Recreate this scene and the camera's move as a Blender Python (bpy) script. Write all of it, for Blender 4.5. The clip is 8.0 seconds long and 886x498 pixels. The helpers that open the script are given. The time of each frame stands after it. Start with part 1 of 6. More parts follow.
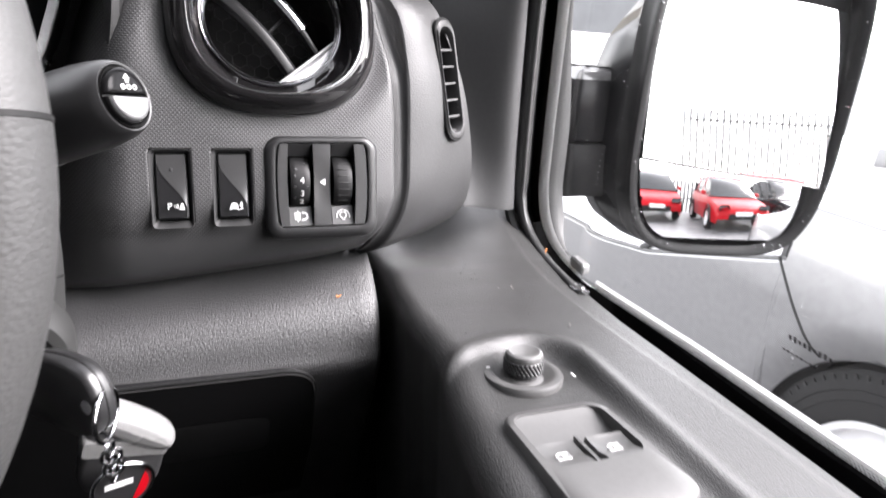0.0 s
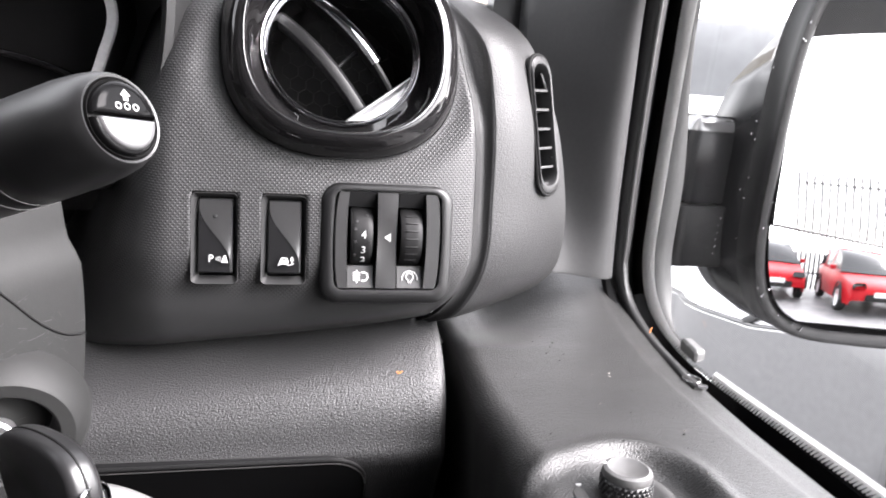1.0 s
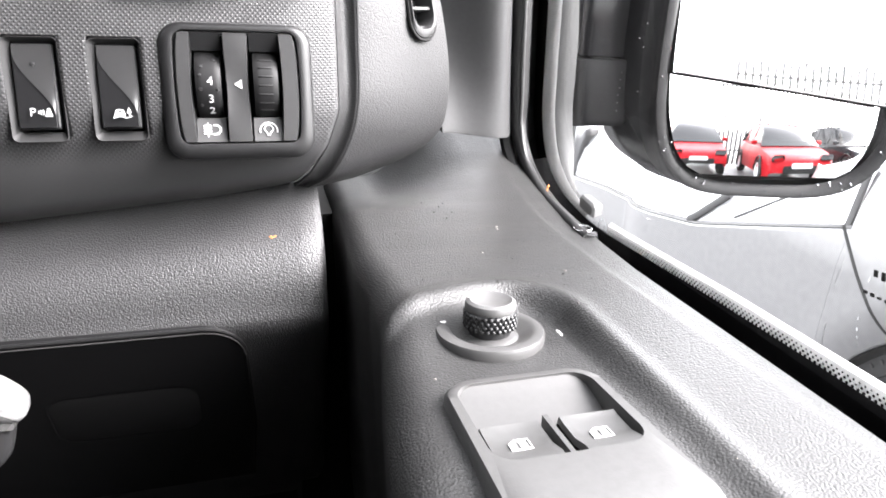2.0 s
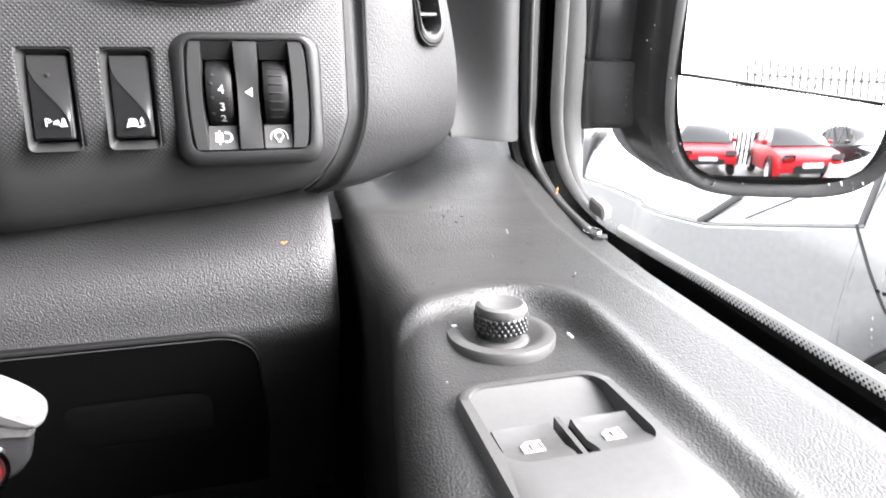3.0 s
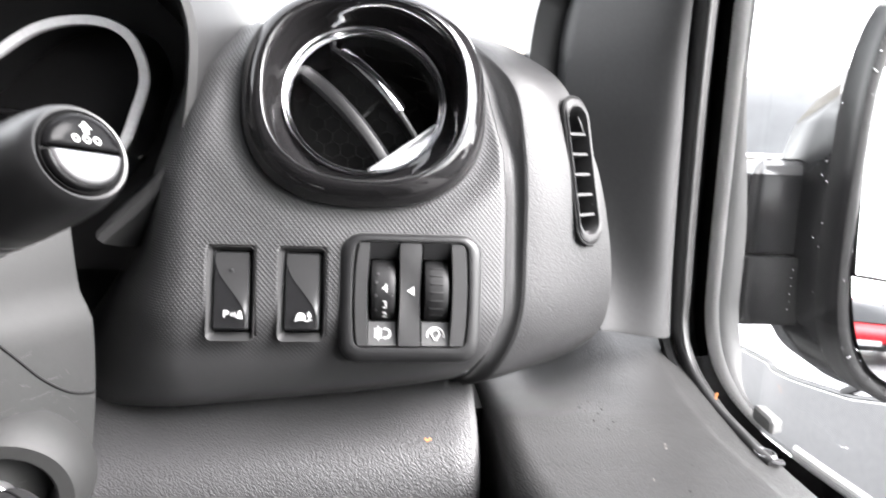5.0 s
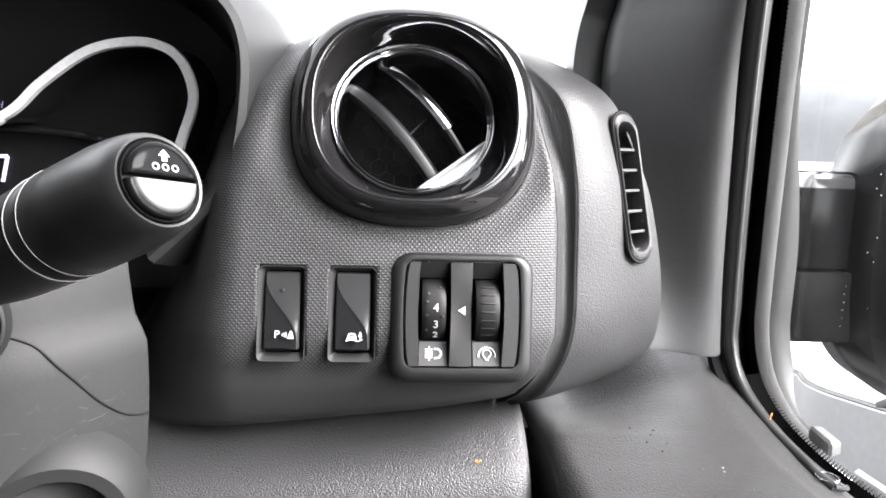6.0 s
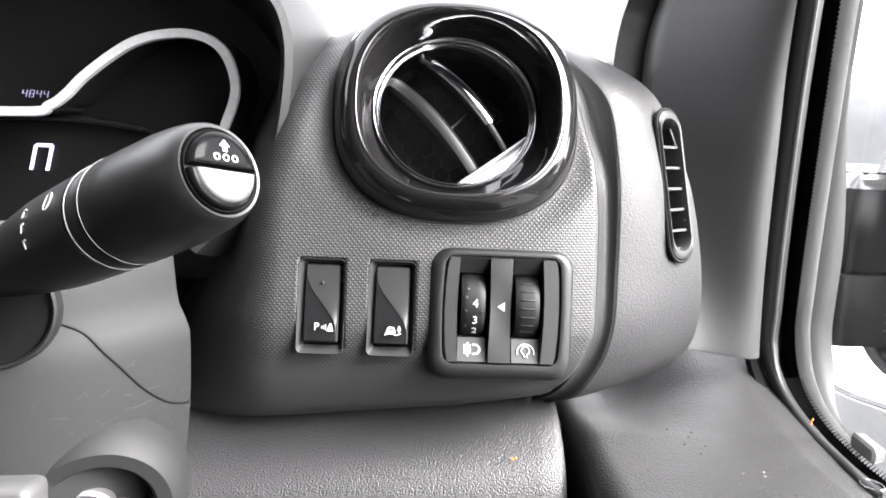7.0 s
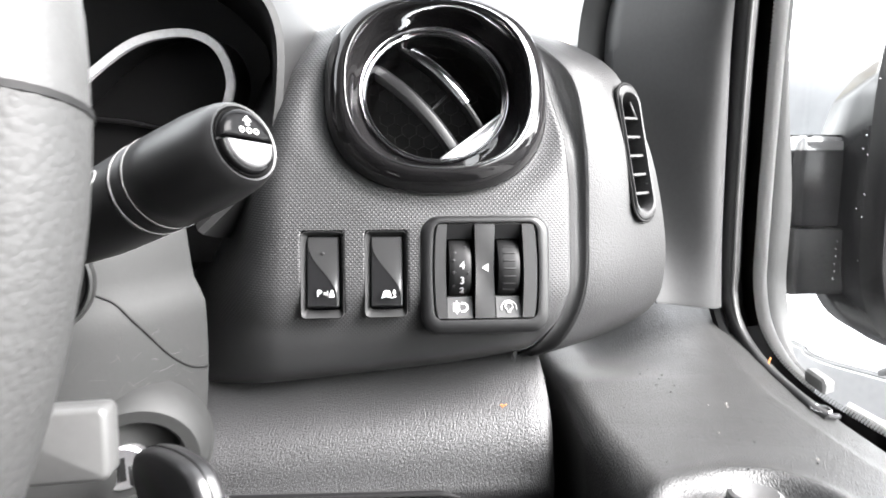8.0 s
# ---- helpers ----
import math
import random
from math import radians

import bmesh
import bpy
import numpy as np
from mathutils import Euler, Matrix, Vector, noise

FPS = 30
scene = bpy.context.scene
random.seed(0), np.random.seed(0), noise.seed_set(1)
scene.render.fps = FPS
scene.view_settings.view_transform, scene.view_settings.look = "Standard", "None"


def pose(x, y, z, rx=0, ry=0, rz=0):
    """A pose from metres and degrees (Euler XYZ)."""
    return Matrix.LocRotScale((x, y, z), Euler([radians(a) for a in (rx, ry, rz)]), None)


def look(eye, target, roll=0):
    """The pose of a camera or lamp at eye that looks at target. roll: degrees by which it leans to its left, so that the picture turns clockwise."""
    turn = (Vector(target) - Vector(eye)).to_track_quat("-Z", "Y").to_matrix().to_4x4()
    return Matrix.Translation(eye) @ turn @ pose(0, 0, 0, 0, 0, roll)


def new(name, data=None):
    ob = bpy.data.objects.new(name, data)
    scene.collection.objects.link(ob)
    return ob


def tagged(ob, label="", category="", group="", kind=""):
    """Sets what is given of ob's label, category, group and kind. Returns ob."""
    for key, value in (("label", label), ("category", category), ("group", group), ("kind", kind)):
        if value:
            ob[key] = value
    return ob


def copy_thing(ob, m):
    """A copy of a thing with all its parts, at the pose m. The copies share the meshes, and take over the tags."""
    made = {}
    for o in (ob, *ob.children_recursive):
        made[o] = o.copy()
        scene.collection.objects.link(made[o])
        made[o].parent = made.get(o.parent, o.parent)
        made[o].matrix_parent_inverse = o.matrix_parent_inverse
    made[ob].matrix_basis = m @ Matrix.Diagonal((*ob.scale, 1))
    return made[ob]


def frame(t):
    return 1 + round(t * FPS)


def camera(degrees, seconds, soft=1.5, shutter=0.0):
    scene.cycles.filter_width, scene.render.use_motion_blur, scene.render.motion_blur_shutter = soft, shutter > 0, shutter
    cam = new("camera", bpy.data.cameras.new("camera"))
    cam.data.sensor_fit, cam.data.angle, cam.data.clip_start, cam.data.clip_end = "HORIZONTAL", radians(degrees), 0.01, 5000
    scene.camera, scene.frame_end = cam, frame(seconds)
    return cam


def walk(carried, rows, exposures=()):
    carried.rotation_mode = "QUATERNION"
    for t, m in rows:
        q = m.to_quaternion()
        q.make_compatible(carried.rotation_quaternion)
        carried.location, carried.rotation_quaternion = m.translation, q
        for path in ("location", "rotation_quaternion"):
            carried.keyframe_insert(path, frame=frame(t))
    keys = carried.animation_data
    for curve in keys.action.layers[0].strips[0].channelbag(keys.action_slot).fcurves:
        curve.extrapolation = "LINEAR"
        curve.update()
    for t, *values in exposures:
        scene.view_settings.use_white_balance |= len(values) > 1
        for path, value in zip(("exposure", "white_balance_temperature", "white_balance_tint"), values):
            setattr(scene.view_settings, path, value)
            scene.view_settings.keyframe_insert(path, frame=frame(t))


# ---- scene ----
cam = camera(69.6, 8.0, soft=1.65, shutter=0.5)
PATH = [
    (0, (0.0100, 0.0149, 1.3950), (0.6846, 1.7701, 0.7139), 4.22),
    (0.5, (0.0300, 0.0541, 1.3844), (0.6055, 1.8864, 0.8262), 4.49),
    (1, (0.0339, 0.0836, 1.3788), (0.4629, 1.9630, 0.8460), 4.67),
    (1.2, (0.0460, 0.0813, 1.3702), (0.4374, 1.9575, 0.7985), 3.43),
    (1.5, (0.0761, 0.0780, 1.3451), (0.5669, 1.8997, 0.6814), 3.47),
    (1.7, (0.0848, 0.0797, 1.3378), (0.6097, 1.8684, 0.6133), 2.95),
    (2.8, (0.0920, 0.0781, 1.3298), (0.6115, 1.8566, 0.5766), 1.57),
    (3, (0.0886, 0.0780, 1.3334), (0.5952, 1.8703, 0.6046), 1.55),
    (3.5, (0.0867, 0.0772, 1.3373), (0.5711, 1.8830, 0.6272), 2.07),
    (4, (0.0783, 0.0830, 1.3408), (0.4918, 1.9411, 0.7271), 1.53),
    (4.5, (0.0747, 0.0952, 1.3524), (0.4004, 2.0083, 0.8685), 1.15),
    (5, (0.0637, 0.1027, 1.3658), (0.2627, 2.0640, 1.0282), 2.38),
    (5.2, (0.0607, 0.1044, 1.3710), (0.2184, 2.0710, 1.0434), 2.19),
    (6.3, (0.0445, 0.1100, 1.3688), (0.1733, 2.0822, 1.0626), 1.73),
    (6.5, (0.0441, 0.1107, 1.3704), (0.1514, 2.0840, 1.0630), 1.88),
    (7, (0.0366, 0.1107, 1.3682), (0.1127, 2.0828, 1.0440), 2.63),
    (7.5, (0.0397, 0.1024, 1.3645), (0.1468, 2.0715, 1.0311), 1.90),
    (8, (0.0317, 0.0732, 1.3590), (0.1656, 2.0397, 1.0199), 0.02),
]
walk(cam, [(t, look(eye, target, roll)) for t, eye, target, roll in PATH], exposures=[(0.0, 3.66, 6500, 15), (0.5, 4.15, 6500, 15), (1.0, 3.74, 6500, 15), (1.5, 4.18, 6500, 14), (3.0, 4.23, 6500, 12), (3.5, 4.11, 6500, 13), (4.5, 4.17, 6500, 12), (5.0, 4.13, 6500, 12), (6.5, 3.80, 6500, 12), (7.0, 4.04, 6500, 12), (7.5, 4.25, 6500, 12), (8.0, 4.23, 6500, 10)])

# ---- daylight: bright overcast ----
world = bpy.data.worlds.new("overcast_sky")
scene.world = world
world.use_nodes = True
wn = world.node_tree
sky = wn.nodes.new("ShaderNodeTexSky")
sky.sky_type = "NISHITA"
sky.sun_disc = False
sky.sun_elevation, sky.sun_rotation = radians(34), radians(120)
soften = wn.nodes.new("ShaderNodeHueSaturation")
soften.inputs["Saturation"].default_value = 0.1
wn.links.new(sky.outputs["Color"], soften.inputs["Color"])
wn.links.new(soften.outputs["Color"], wn.nodes["Background"].inputs["Color"])
wn.nodes["Background"].inputs["Strength"].default_value = 0.15
sun = new("sun", bpy.data.lights.new("sun", "SUN"))
sun.data.energy, sun.data.angle, sun.data.color = 1.6, radians(38), (1.0, 0.965, 0.97)
sun.matrix_world = look((3.8, -1.5, 3.5), (0, 0, 0))


# ---- materials ----
def node(nt, kind, **values):
    n = nt.nodes.new(kind)
    for key, value in values.items():
        n.inputs[key].default_value = value
    return n


def material(name, color, rough=0.5, metal=0.0, spec=0.5, coat=0.0, vary=0.12, scale=60.0, rough_vary=0.1):
    """A base with two scales of variation in colour and gloss."""
    m = bpy.data.materials.new(name)
    m.use_nodes = True
    nt = m.node_tree
    bsdf = nt.nodes["Principled BSDF"]
    bsdf.inputs["Metallic"].default_value = metal
    bsdf.inputs["Specular IOR Level"].default_value = spec
    bsdf.inputs["Coat Weight"].default_value = coat
    bsdf.inputs["Coat Roughness"].default_value = 0.03
    at = node(nt, "ShaderNodeTexCoord")
    coarse = node(nt, "ShaderNodeTexNoise", Scale=scale * 0.2, Detail=4.0)
    fine = node(nt, "ShaderNodeTexNoise", Scale=scale * 6, Detail=3.0)
    both = nt.nodes.new("ShaderNodeMath")
    both.operation = "ADD"
    for n in (coarse, fine):
        nt.links.new(at.outputs["Object"], n.inputs["Vector"])
    nt.links.new(coarse.outputs["Fac"], both.inputs[0])
    nt.links.new(fine.outputs["Fac"], both.inputs[1])
    tone = node(nt, "ShaderNodeMapRange")
    tone.inputs["From Min"].default_value, tone.inputs["From Max"].default_value = 0.6, 1.4
    tone.inputs["To Min"].default_value, tone.inputs["To Max"].default_value = 1 - vary, 1 + vary
    nt.links.new(both.outputs[0], tone.inputs["Value"])
    mul = nt.nodes.new("ShaderNodeVectorMath")
    mul.operation = "SCALE"
    mul.inputs[0].default_value = color
    nt.links.new(tone.outputs[0], mul.inputs["Scale"])
    nt.links.new(mul.outputs[0], bsdf.inputs["Base Color"])
    gloss = node(nt, "ShaderNodeMapRange")
    gloss.inputs["To Min"].default_value, gloss.inputs["To Max"].default_value = max(rough - rough_vary, 0.02), rough + rough_vary
    nt.links.new(coarse.outputs["Fac"], gloss.inputs["Value"])
    nt.links.new(gloss.outputs[0], bsdf.inputs["Roughness"])
    return m


def bump(m, height, strength, distance):
    nt = m.node_tree
    b = node(nt, "ShaderNodeBump", Strength=strength, Distance=distance)
    nt.links.new(height, b.inputs["Height"])
    nt.links.new(b.outputs[0], nt.nodes["Principled BSDF"].inputs["Normal"])


def leather(m, size, strength, distance=0.0004):
    """Moulded leather grain: rounded cells of uneven size."""
    nt = m.node_tree
    at = node(nt, "ShaderNodeTexCoord")
    warp = node(nt, "ShaderNodeTexNoise", Scale=1.2 / size)
    mix = node(nt, "ShaderNodeVectorMath")
    mix.operation = "MULTIPLY_ADD"
    mix.inputs[1].default_value = (size * 0.4, size * 0.4, size * 0.4)
    nt.links.new(at.outputs["Object"], warp.inputs["Vector"])
    nt.links.new(warp.outputs["Color"], mix.inputs[0])
    nt.links.new(at.outputs["Object"], mix.inputs[2])
    cells = node(nt, "ShaderNodeTexVoronoi", Scale=1 / size)
    cells.feature = "F1"
    nt.links.new(mix.outputs[0], cells.inputs["Vector"])
    up = node(nt, "ShaderNodeMath")
    up.operation = "SUBTRACT"
    up.inputs[0].default_value = 1.0
    nt.links.new(cells.outputs["Distance"], up.inputs[1])
    bump(m, up.outputs[0], strength, distance)
    return m


def weave(m, wide, tall, strength, distance=0.0003):
    """Moulded technical grain: staggered rows of small lozenges."""
    nt = m.node_tree
    at = node(nt, "ShaderNodeTexCoord")
    axes = node(nt, "ShaderNodeSeparateXYZ")
    nt.links.new(at.outputs["Object"], axes.inputs[0])

    def math(op, a, b=None):
        n = nt.nodes.new("ShaderNodeMath")
        n.operation = op
        for k, v in enumerate((a, b)):
            if isinstance(v, (int, float)):
                n.inputs[k].default_value = v
            elif v is not None:
                nt.links.new(v, n.inputs[k])
        return n.outputs[0]
    across = math("COSINE", math("MULTIPLY", axes.outputs["X"], 2 * 3.14159265 / wide))
    upward = math("COSINE", math("MULTIPLY", axes.outputs["Z"], 3.14159265 / tall))
    studs = math("POWER", math("MAXIMUM", math("MULTIPLY", across, upward), 0.0), 0.6)
    studs = math("ADD", studs, math("MULTIPLY", math("ABSOLUTE", upward), 0.4))
    # the grain dies out towards the panel's lower edge
    fade = node(nt, "ShaderNodeMapRange")
    fade.inputs["From Min"].default_value, fade.inputs["From Max"].default_value = 1.242, 1.256
    nt.links.new(axes.outputs["Z"], fade.inputs["Value"])
    bump(m, math("MULTIPLY", studs, fade.outputs[0]), strength, distance)
    return m


FASCIA = weave(material("black_technical_grain", (0.025, 0.025, 0.0254), 0.50, spec=0.42), 0.0025, 0.0014, 0.85, 0.00021)
GRAIN = leather(material("black_leather_grain", (0.017, 0.017, 0.0174), 0.5, spec=0.38), 0.0010, 0.7, 0.00021)
KNEEGRAIN = leather(material("knee_leather_grain", (0.0165, 0.0165, 0.0169), 0.47, spec=0.5), 0.0009, 0.9, 0.00036)
DOORGRAIN = leather(material("door_leather_grain", (0.019, 0.0189, 0.0187), 0.46, spec=0.45), 0.0010, 0.85, 0.00029)
SATIN = leather(material("satin_black_plastic", (0.016, 0.016, 0.0165), 0.42, spec=0.35), 0.0007, 0.15, 0.0001)
GREY = leather(material("dark_grey_plastic", (0.0165, 0.0167, 0.0165), 0.5), 0.0009, 0.2, 0.0001)
PILLAR = leather(material("grey_pillar_plastic", (0.029, 0.029, 0.0294), 0.64, spec=0.34), 0.001, 0.2, 0.0001)
SMOOTH = material("smooth_black_plastic", (0.011, 0.011, 0.0115), 0.34)
DEEP = material("deep_black_plastic", (0.0055, 0.0055, 0.0056), 0.6, spec=0.15)
PIANO = material("piano_black", (0.008, 0.0077, 0.008), 0.05, rough_vary=0.02)
CHROME = material("chrome", (0.75, 0.75, 0.77), 0.08, metal=1.0, rough_vary=0.03)
SILVER = material("satin_silver", (0.5, 0.5, 0.51), 0.28, metal=0.9)
PALECAP = material("pale_cap", (0.12, 0.12, 0.119), 0.3, coat=0.3)
RUBBER = material("black_rubber", (0.0075, 0.0075, 0.0077), 0.5, spec=0.3)
GLOSSBAND = material("black_ceramic_band", (0.003, 0.0029, 0.0031), 0.12, coat=0.2, rough_vary=0.04)
SEALGREY = material("grey_rubber_seal", (0.017, 0.017, 0.0172), 0.5, spec=0.35)
DUSTY = leather(material("dusty_satin_plastic", (0.042, 0.0417, 0.0413), 0.42, spec=0.36), 0.0007, 0.12, 0.0001)
WHITE = material("white_print", (0.42, 0.42, 0.42), 0.5, vary=0.03)
HOUSING = material("weathered_black_plastic", (0.006, 0.006, 0.0063), 0.42, spec=0.16)
KNOBGREY = leather(material("dusty_knob_plastic", (0.066, 0.0655, 0.065), 0.4), 0.0007, 0.1, 0.0001)
PATCHGREY = material("worn_pale_plastic", (0.12, 0.12, 0.118), 0.6, vary=0.6, scale=400)
ARMBLACK = material("matt_arm_plastic", (0.007, 0.007, 0.0072), 0.5, spec=0.07)
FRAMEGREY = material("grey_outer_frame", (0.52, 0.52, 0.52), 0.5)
FRAMESHADE = material("shaded_frame_return", (0.05, 0.05, 0.05), 0.6)
SEALGLINT = material("seal_highlight", (0.052, 0.052, 0.0517), 0.45)
WETTOP = material("wet_plastic_top", (0.05, 0.05, 0.051), 0.22, spec=0.6, coat=0.8)
GLOSSHULL = material("wet_gloss_shell", (0.006, 0.006, 0.0064), 0.26, spec=0.12, rough_vary=0.08)
DARKWALL = material("dark_trim", (0.03, 0.03, 0.03), 0.7)
RIM = leather(material("wheel_leather", (0.022, 0.022, 0.0218), 0.6, spec=0.3), 0.0016, 0.45)
STALK = leather(material("stalk_plastic", (0.008, 0.008, 0.0083), 0.42, spec=0.38), 0.0007, 0.1, 0.0001)
ROCKERDARK = material("gloss_rocker", (0.010, 0.010, 0.0105), 0.22, spec=0.4)
INSERT = material("satin_grey_insert", (0.046, 0.046, 0.0455), 0.5)
SWITCHBODY = leather(material("dusty_switch_plastic", (0.047, 0.0466, 0.0462), 0.48, spec=0.32), 0.0007, 0.15, 0.0001)
FRAMEDARK = leather(material("rocker_frame_plastic", (0.017, 0.017, 0.0172), 0.54, spec=0.2), 0.0007, 0.15, 0.0001)
DARKCHROME = material("dark_chrome", (0.42, 0.42, 0.43), 0.12, metal=1.0, rough_vary=0.04)
TABGREY = material("satin_grip_silver", (0.26, 0.26, 0.265), 0.38, metal=0.6)
CARPET = material("dark_carpet", (0.02, 0.02, 0.021), 0.9, vary=0.3)
HEADLINER = material("grey_headliner", (0.10, 0.10, 0.10), 0.9)
SILVERPAINT = material("silver_car_paint", (0.15, 0.15, 0.153), 0.3, metal=0.35, coat=0.6, scale=8)
WHITEPAINT = material("white_car_paint", (0.8, 0.8, 0.79), 0.25, coat=0.6, scale=8)
REDPAINT = material("red_car_paint", (0.20, 0.002, 0.005), 0.35, spec=0.1, scale=8)
TYRE = material("tyre_rubber", (0.0065, 0.0065, 0.0067), 0.75, vary=0.3, spec=0.2)
ALLOY = material("painted_alloy", (0.5, 0.5, 0.51), 0.4, metal=0.2)
DARKGLASS = material("dark_car_glass", (0.012, 0.013, 0.014), 0.12, spec=0.25, rough_vary=0.02)
# paler than the other car glass: the sky's reflection is in the base colour
SKYGLASS = material("sky_toned_car_glass", (0.07, 0.072, 0.075), 0.2, spec=0.3, vary=0.2, scale=1.5)
ASPHALT = material("wet_asphalt", (0.07, 0.07, 0.072), 0.55, vary=0.35, scale=12, rough_vary=0.25)
CREAM = material("cream_render", (0.30, 0.262, 0.205), 0.85, scale=4)
ORANGE = material("orange_crumb", (0.55, 0.2, 0.06), 0.8)
SCUFF = material("pale_scuff", (0.038, 0.038, 0.0375), 0.7)
LAMPWHITE = material("clear_lamp_lens", (0.7, 0.7, 0.72), 0.1, coat=1.0, vary=0.05, rough_vary=0.03)
PALEFENCE = material("pale_railing", (0.037, 0.037, 0.036), 0.8, spec=0.2)
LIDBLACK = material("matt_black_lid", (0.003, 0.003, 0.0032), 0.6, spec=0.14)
REMOTEGREY = material("grey_remote", (0.075, 0.075, 0.074), 0.3, coat=0.2)
WHEELBLACK = material("thumbwheel_plastic", (0.0065, 0.0065, 0.0067), 0.55, spec=0.22)
ROCKERSATIN = material("satin_rocker", (0.0165, 0.0165, 0.0168), 0.36, spec=0.4)
COMB = material("dark_honeycomb", (0.006, 0.006, 0.0061), 0.5, spec=0.15)
SILVERFACE = material("satin_silver_face", (0.18, 0.18, 0.184), 0.38, metal=0.6)
TRIMSILVER = material("brushed_trim_silver", (0.6, 0.6, 0.61), 0.32, metal=0.5)
RIMSMOOTH = leather(material("smooth_wheel_leather", (0.028, 0.028, 0.0277), 0.52, spec=0.33), 0.0012, 0.25)
TABPLASTIC = material("grey_tab_plastic", (0.09, 0.09, 0.09), 0.5)
DIAL = material("dark_dial_plate", (0.006, 0.0058, 0.006), 0.4, spec=0.3)
BUTTONBLACK = material("black_button", (0.004, 0.004, 0.0042), 0.18, spec=0.05)
LAMPDARK = material("grey_lamp_trim", (0.03, 0.03, 0.031), 0.4)
COVER = leather(material("matt_grey_cover", (0.0100, 0.0102, 0.0100), 0.62, spec=0.32), 0.0009, 0.2, 0.0001)
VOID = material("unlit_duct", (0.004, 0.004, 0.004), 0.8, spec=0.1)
UNITDARK = leather(material("dark_unit_plastic", (0.0175, 0.0175, 0.0178), 0.46, spec=0.38), 0.0007, 0.12, 0.0001)
UNITGREY = leather(material("satin_unit_plastic", (0.034, 0.034, 0.0343), 0.44, spec=0.4), 0.0007, 0.12, 0.0001)
HOODBLACK = leather(material("black_hood_plastic", (0.0145, 0.0145, 0.0147), 0.5, spec=0.38), 0.0010, 0.3, 0.0001)
CRUMB = material("pale_crumb", (0.14, 0.13, 0.12), 0.9, vary=0.6)


def glass_material(name, tint, rough=0.0):
    m = bpy.data.materials.new(name)
    m.use_nodes = True
    nt = m.node_tree
    out = nt.nodes["Material Output"]
    clear = node(nt, "ShaderNodeBsdfTransparent", Color=(*tint, 1))
    shine = node(nt, "ShaderNodeBsdfGlossy", Roughness=rough)
    face = node(nt, "ShaderNodeLayerWeight", Blend=0.5)
    curve_ = node(nt, "ShaderNodeMath")
    curve_.operation = "POWER"
    curve_.inputs[1].default_value = 5.0
    nt.links.new(face.outputs["Facing"], curve_.inputs[0])
    edge = node(nt, "ShaderNodeMath")
    edge.operation = "MULTIPLY_ADD"
    edge.inputs[1].default_value, edge.inputs[2].default_value = 0.92, 0.06
    nt.links.new(curve_.outputs[0], edge.inputs[0])
    mix = node(nt, "ShaderNodeMixShader")
    nt.links.new(edge.outputs[0], mix.inputs[0])
    nt.links.new(clear.outputs[0], mix.inputs[1])
    nt.links.new(shine.outputs[0], mix.inputs[2])
    nt.links.new(mix.outputs[0], out.inputs["Surface"])
    return m


def glow_material(name, color, strength):
    m = bpy.data.materials.new(name)
    m.use_nodes = True
    bsdf = m.node_tree.nodes["Principled BSDF"]
    bsdf.inputs["Base Color"].default_value = (*color, 1)
    bsdf.inputs["Emission Color"].default_value = (*color, 1)
    bsdf.inputs["Emission Strength"].default_value = strength
    return m


GLASS = glass_material("clear_glass", (0.97, 0.98, 0.97))
MIRROR = material("mirror_silver", (0.93, 0.93, 0.94), 0.02, metal=1.0, vary=0.01, rough_vary=0.0)
DISPLAY = glow_material("display_white", (0.5, 0.5, 0.75), 0.12)
DISPLAYDIM = glow_material("display_dim", (0.35, 0.35, 0.55), 0.03)


# ---- building helpers ----
def thing(name, at, label, category, group="", kind=""):
    ob = new(name)
    ob.location = at
    ob.empty_display_size = 0.02
    return tagged(ob, label, category, group, kind)


def part(name, data, material_, parent=None, label="", smooth=True, bevel=0.0, thick=0.0, sharp=40):
    """Links (verts, faces) or a bmesh as one mesh object under a thing or a part. Places are in the world."""
    me = bpy.data.meshes.new(name)
    if isinstance(data, bmesh.types.BMesh):
        data.to_mesh(me)
        data.free()
    else:
        verts, faces = data
        me.from_pydata([tuple(map(float, v)) for v in verts], [], [tuple(map(int, f)) for f in faces])
        bm = bmesh.new()
        bm.from_mesh(me)
        bmesh.ops.remove_doubles(bm, verts=bm.verts, dist=1e-7)
        bmesh.ops.recalc_face_normals(bm, faces=bm.faces)
        bm.to_mesh(me)
        bm.free()
    me.materials.append(material_)
    if smooth:
        me.shade_smooth()
        me.set_sharp_from_angle(angle=radians(sharp))
    ob = new(name, me)
    if parent is not None:
        ob.parent = parent
        ob.matrix_parent_inverse = Matrix.Translation(-parent.location)
    if thick:
        s = ob.modifiers.new("thickness", "SOLIDIFY")
        s.thickness, s.offset = thick, -1
    if bevel:
        b = ob.modifiers.new("edges", "BEVEL")
        b.width, b.segments, b.limit_method, b.angle_limit = bevel, 2, "ANGLE", radians(35)
    if label:
        ob["label"] = label
    return ob


def grid(rows, close_u=False, close_v=False, holes=None):
    """Faces over rows of points; holes(i, j) leaves a face out."""
    p = np.asarray(rows, float)
    n, m = p.shape[:2]
    faces = []
    for i in range(n if close_u else n - 1):
        for j in range(m if close_v else m - 1):
            if holes is None or not holes(i, j):
                a, b = (i + 1) % n, (j + 1) % m
                faces.append((i * m + j, i * m + b, a * m + b, a * m + j))
    return p.reshape(-1, 3), faces


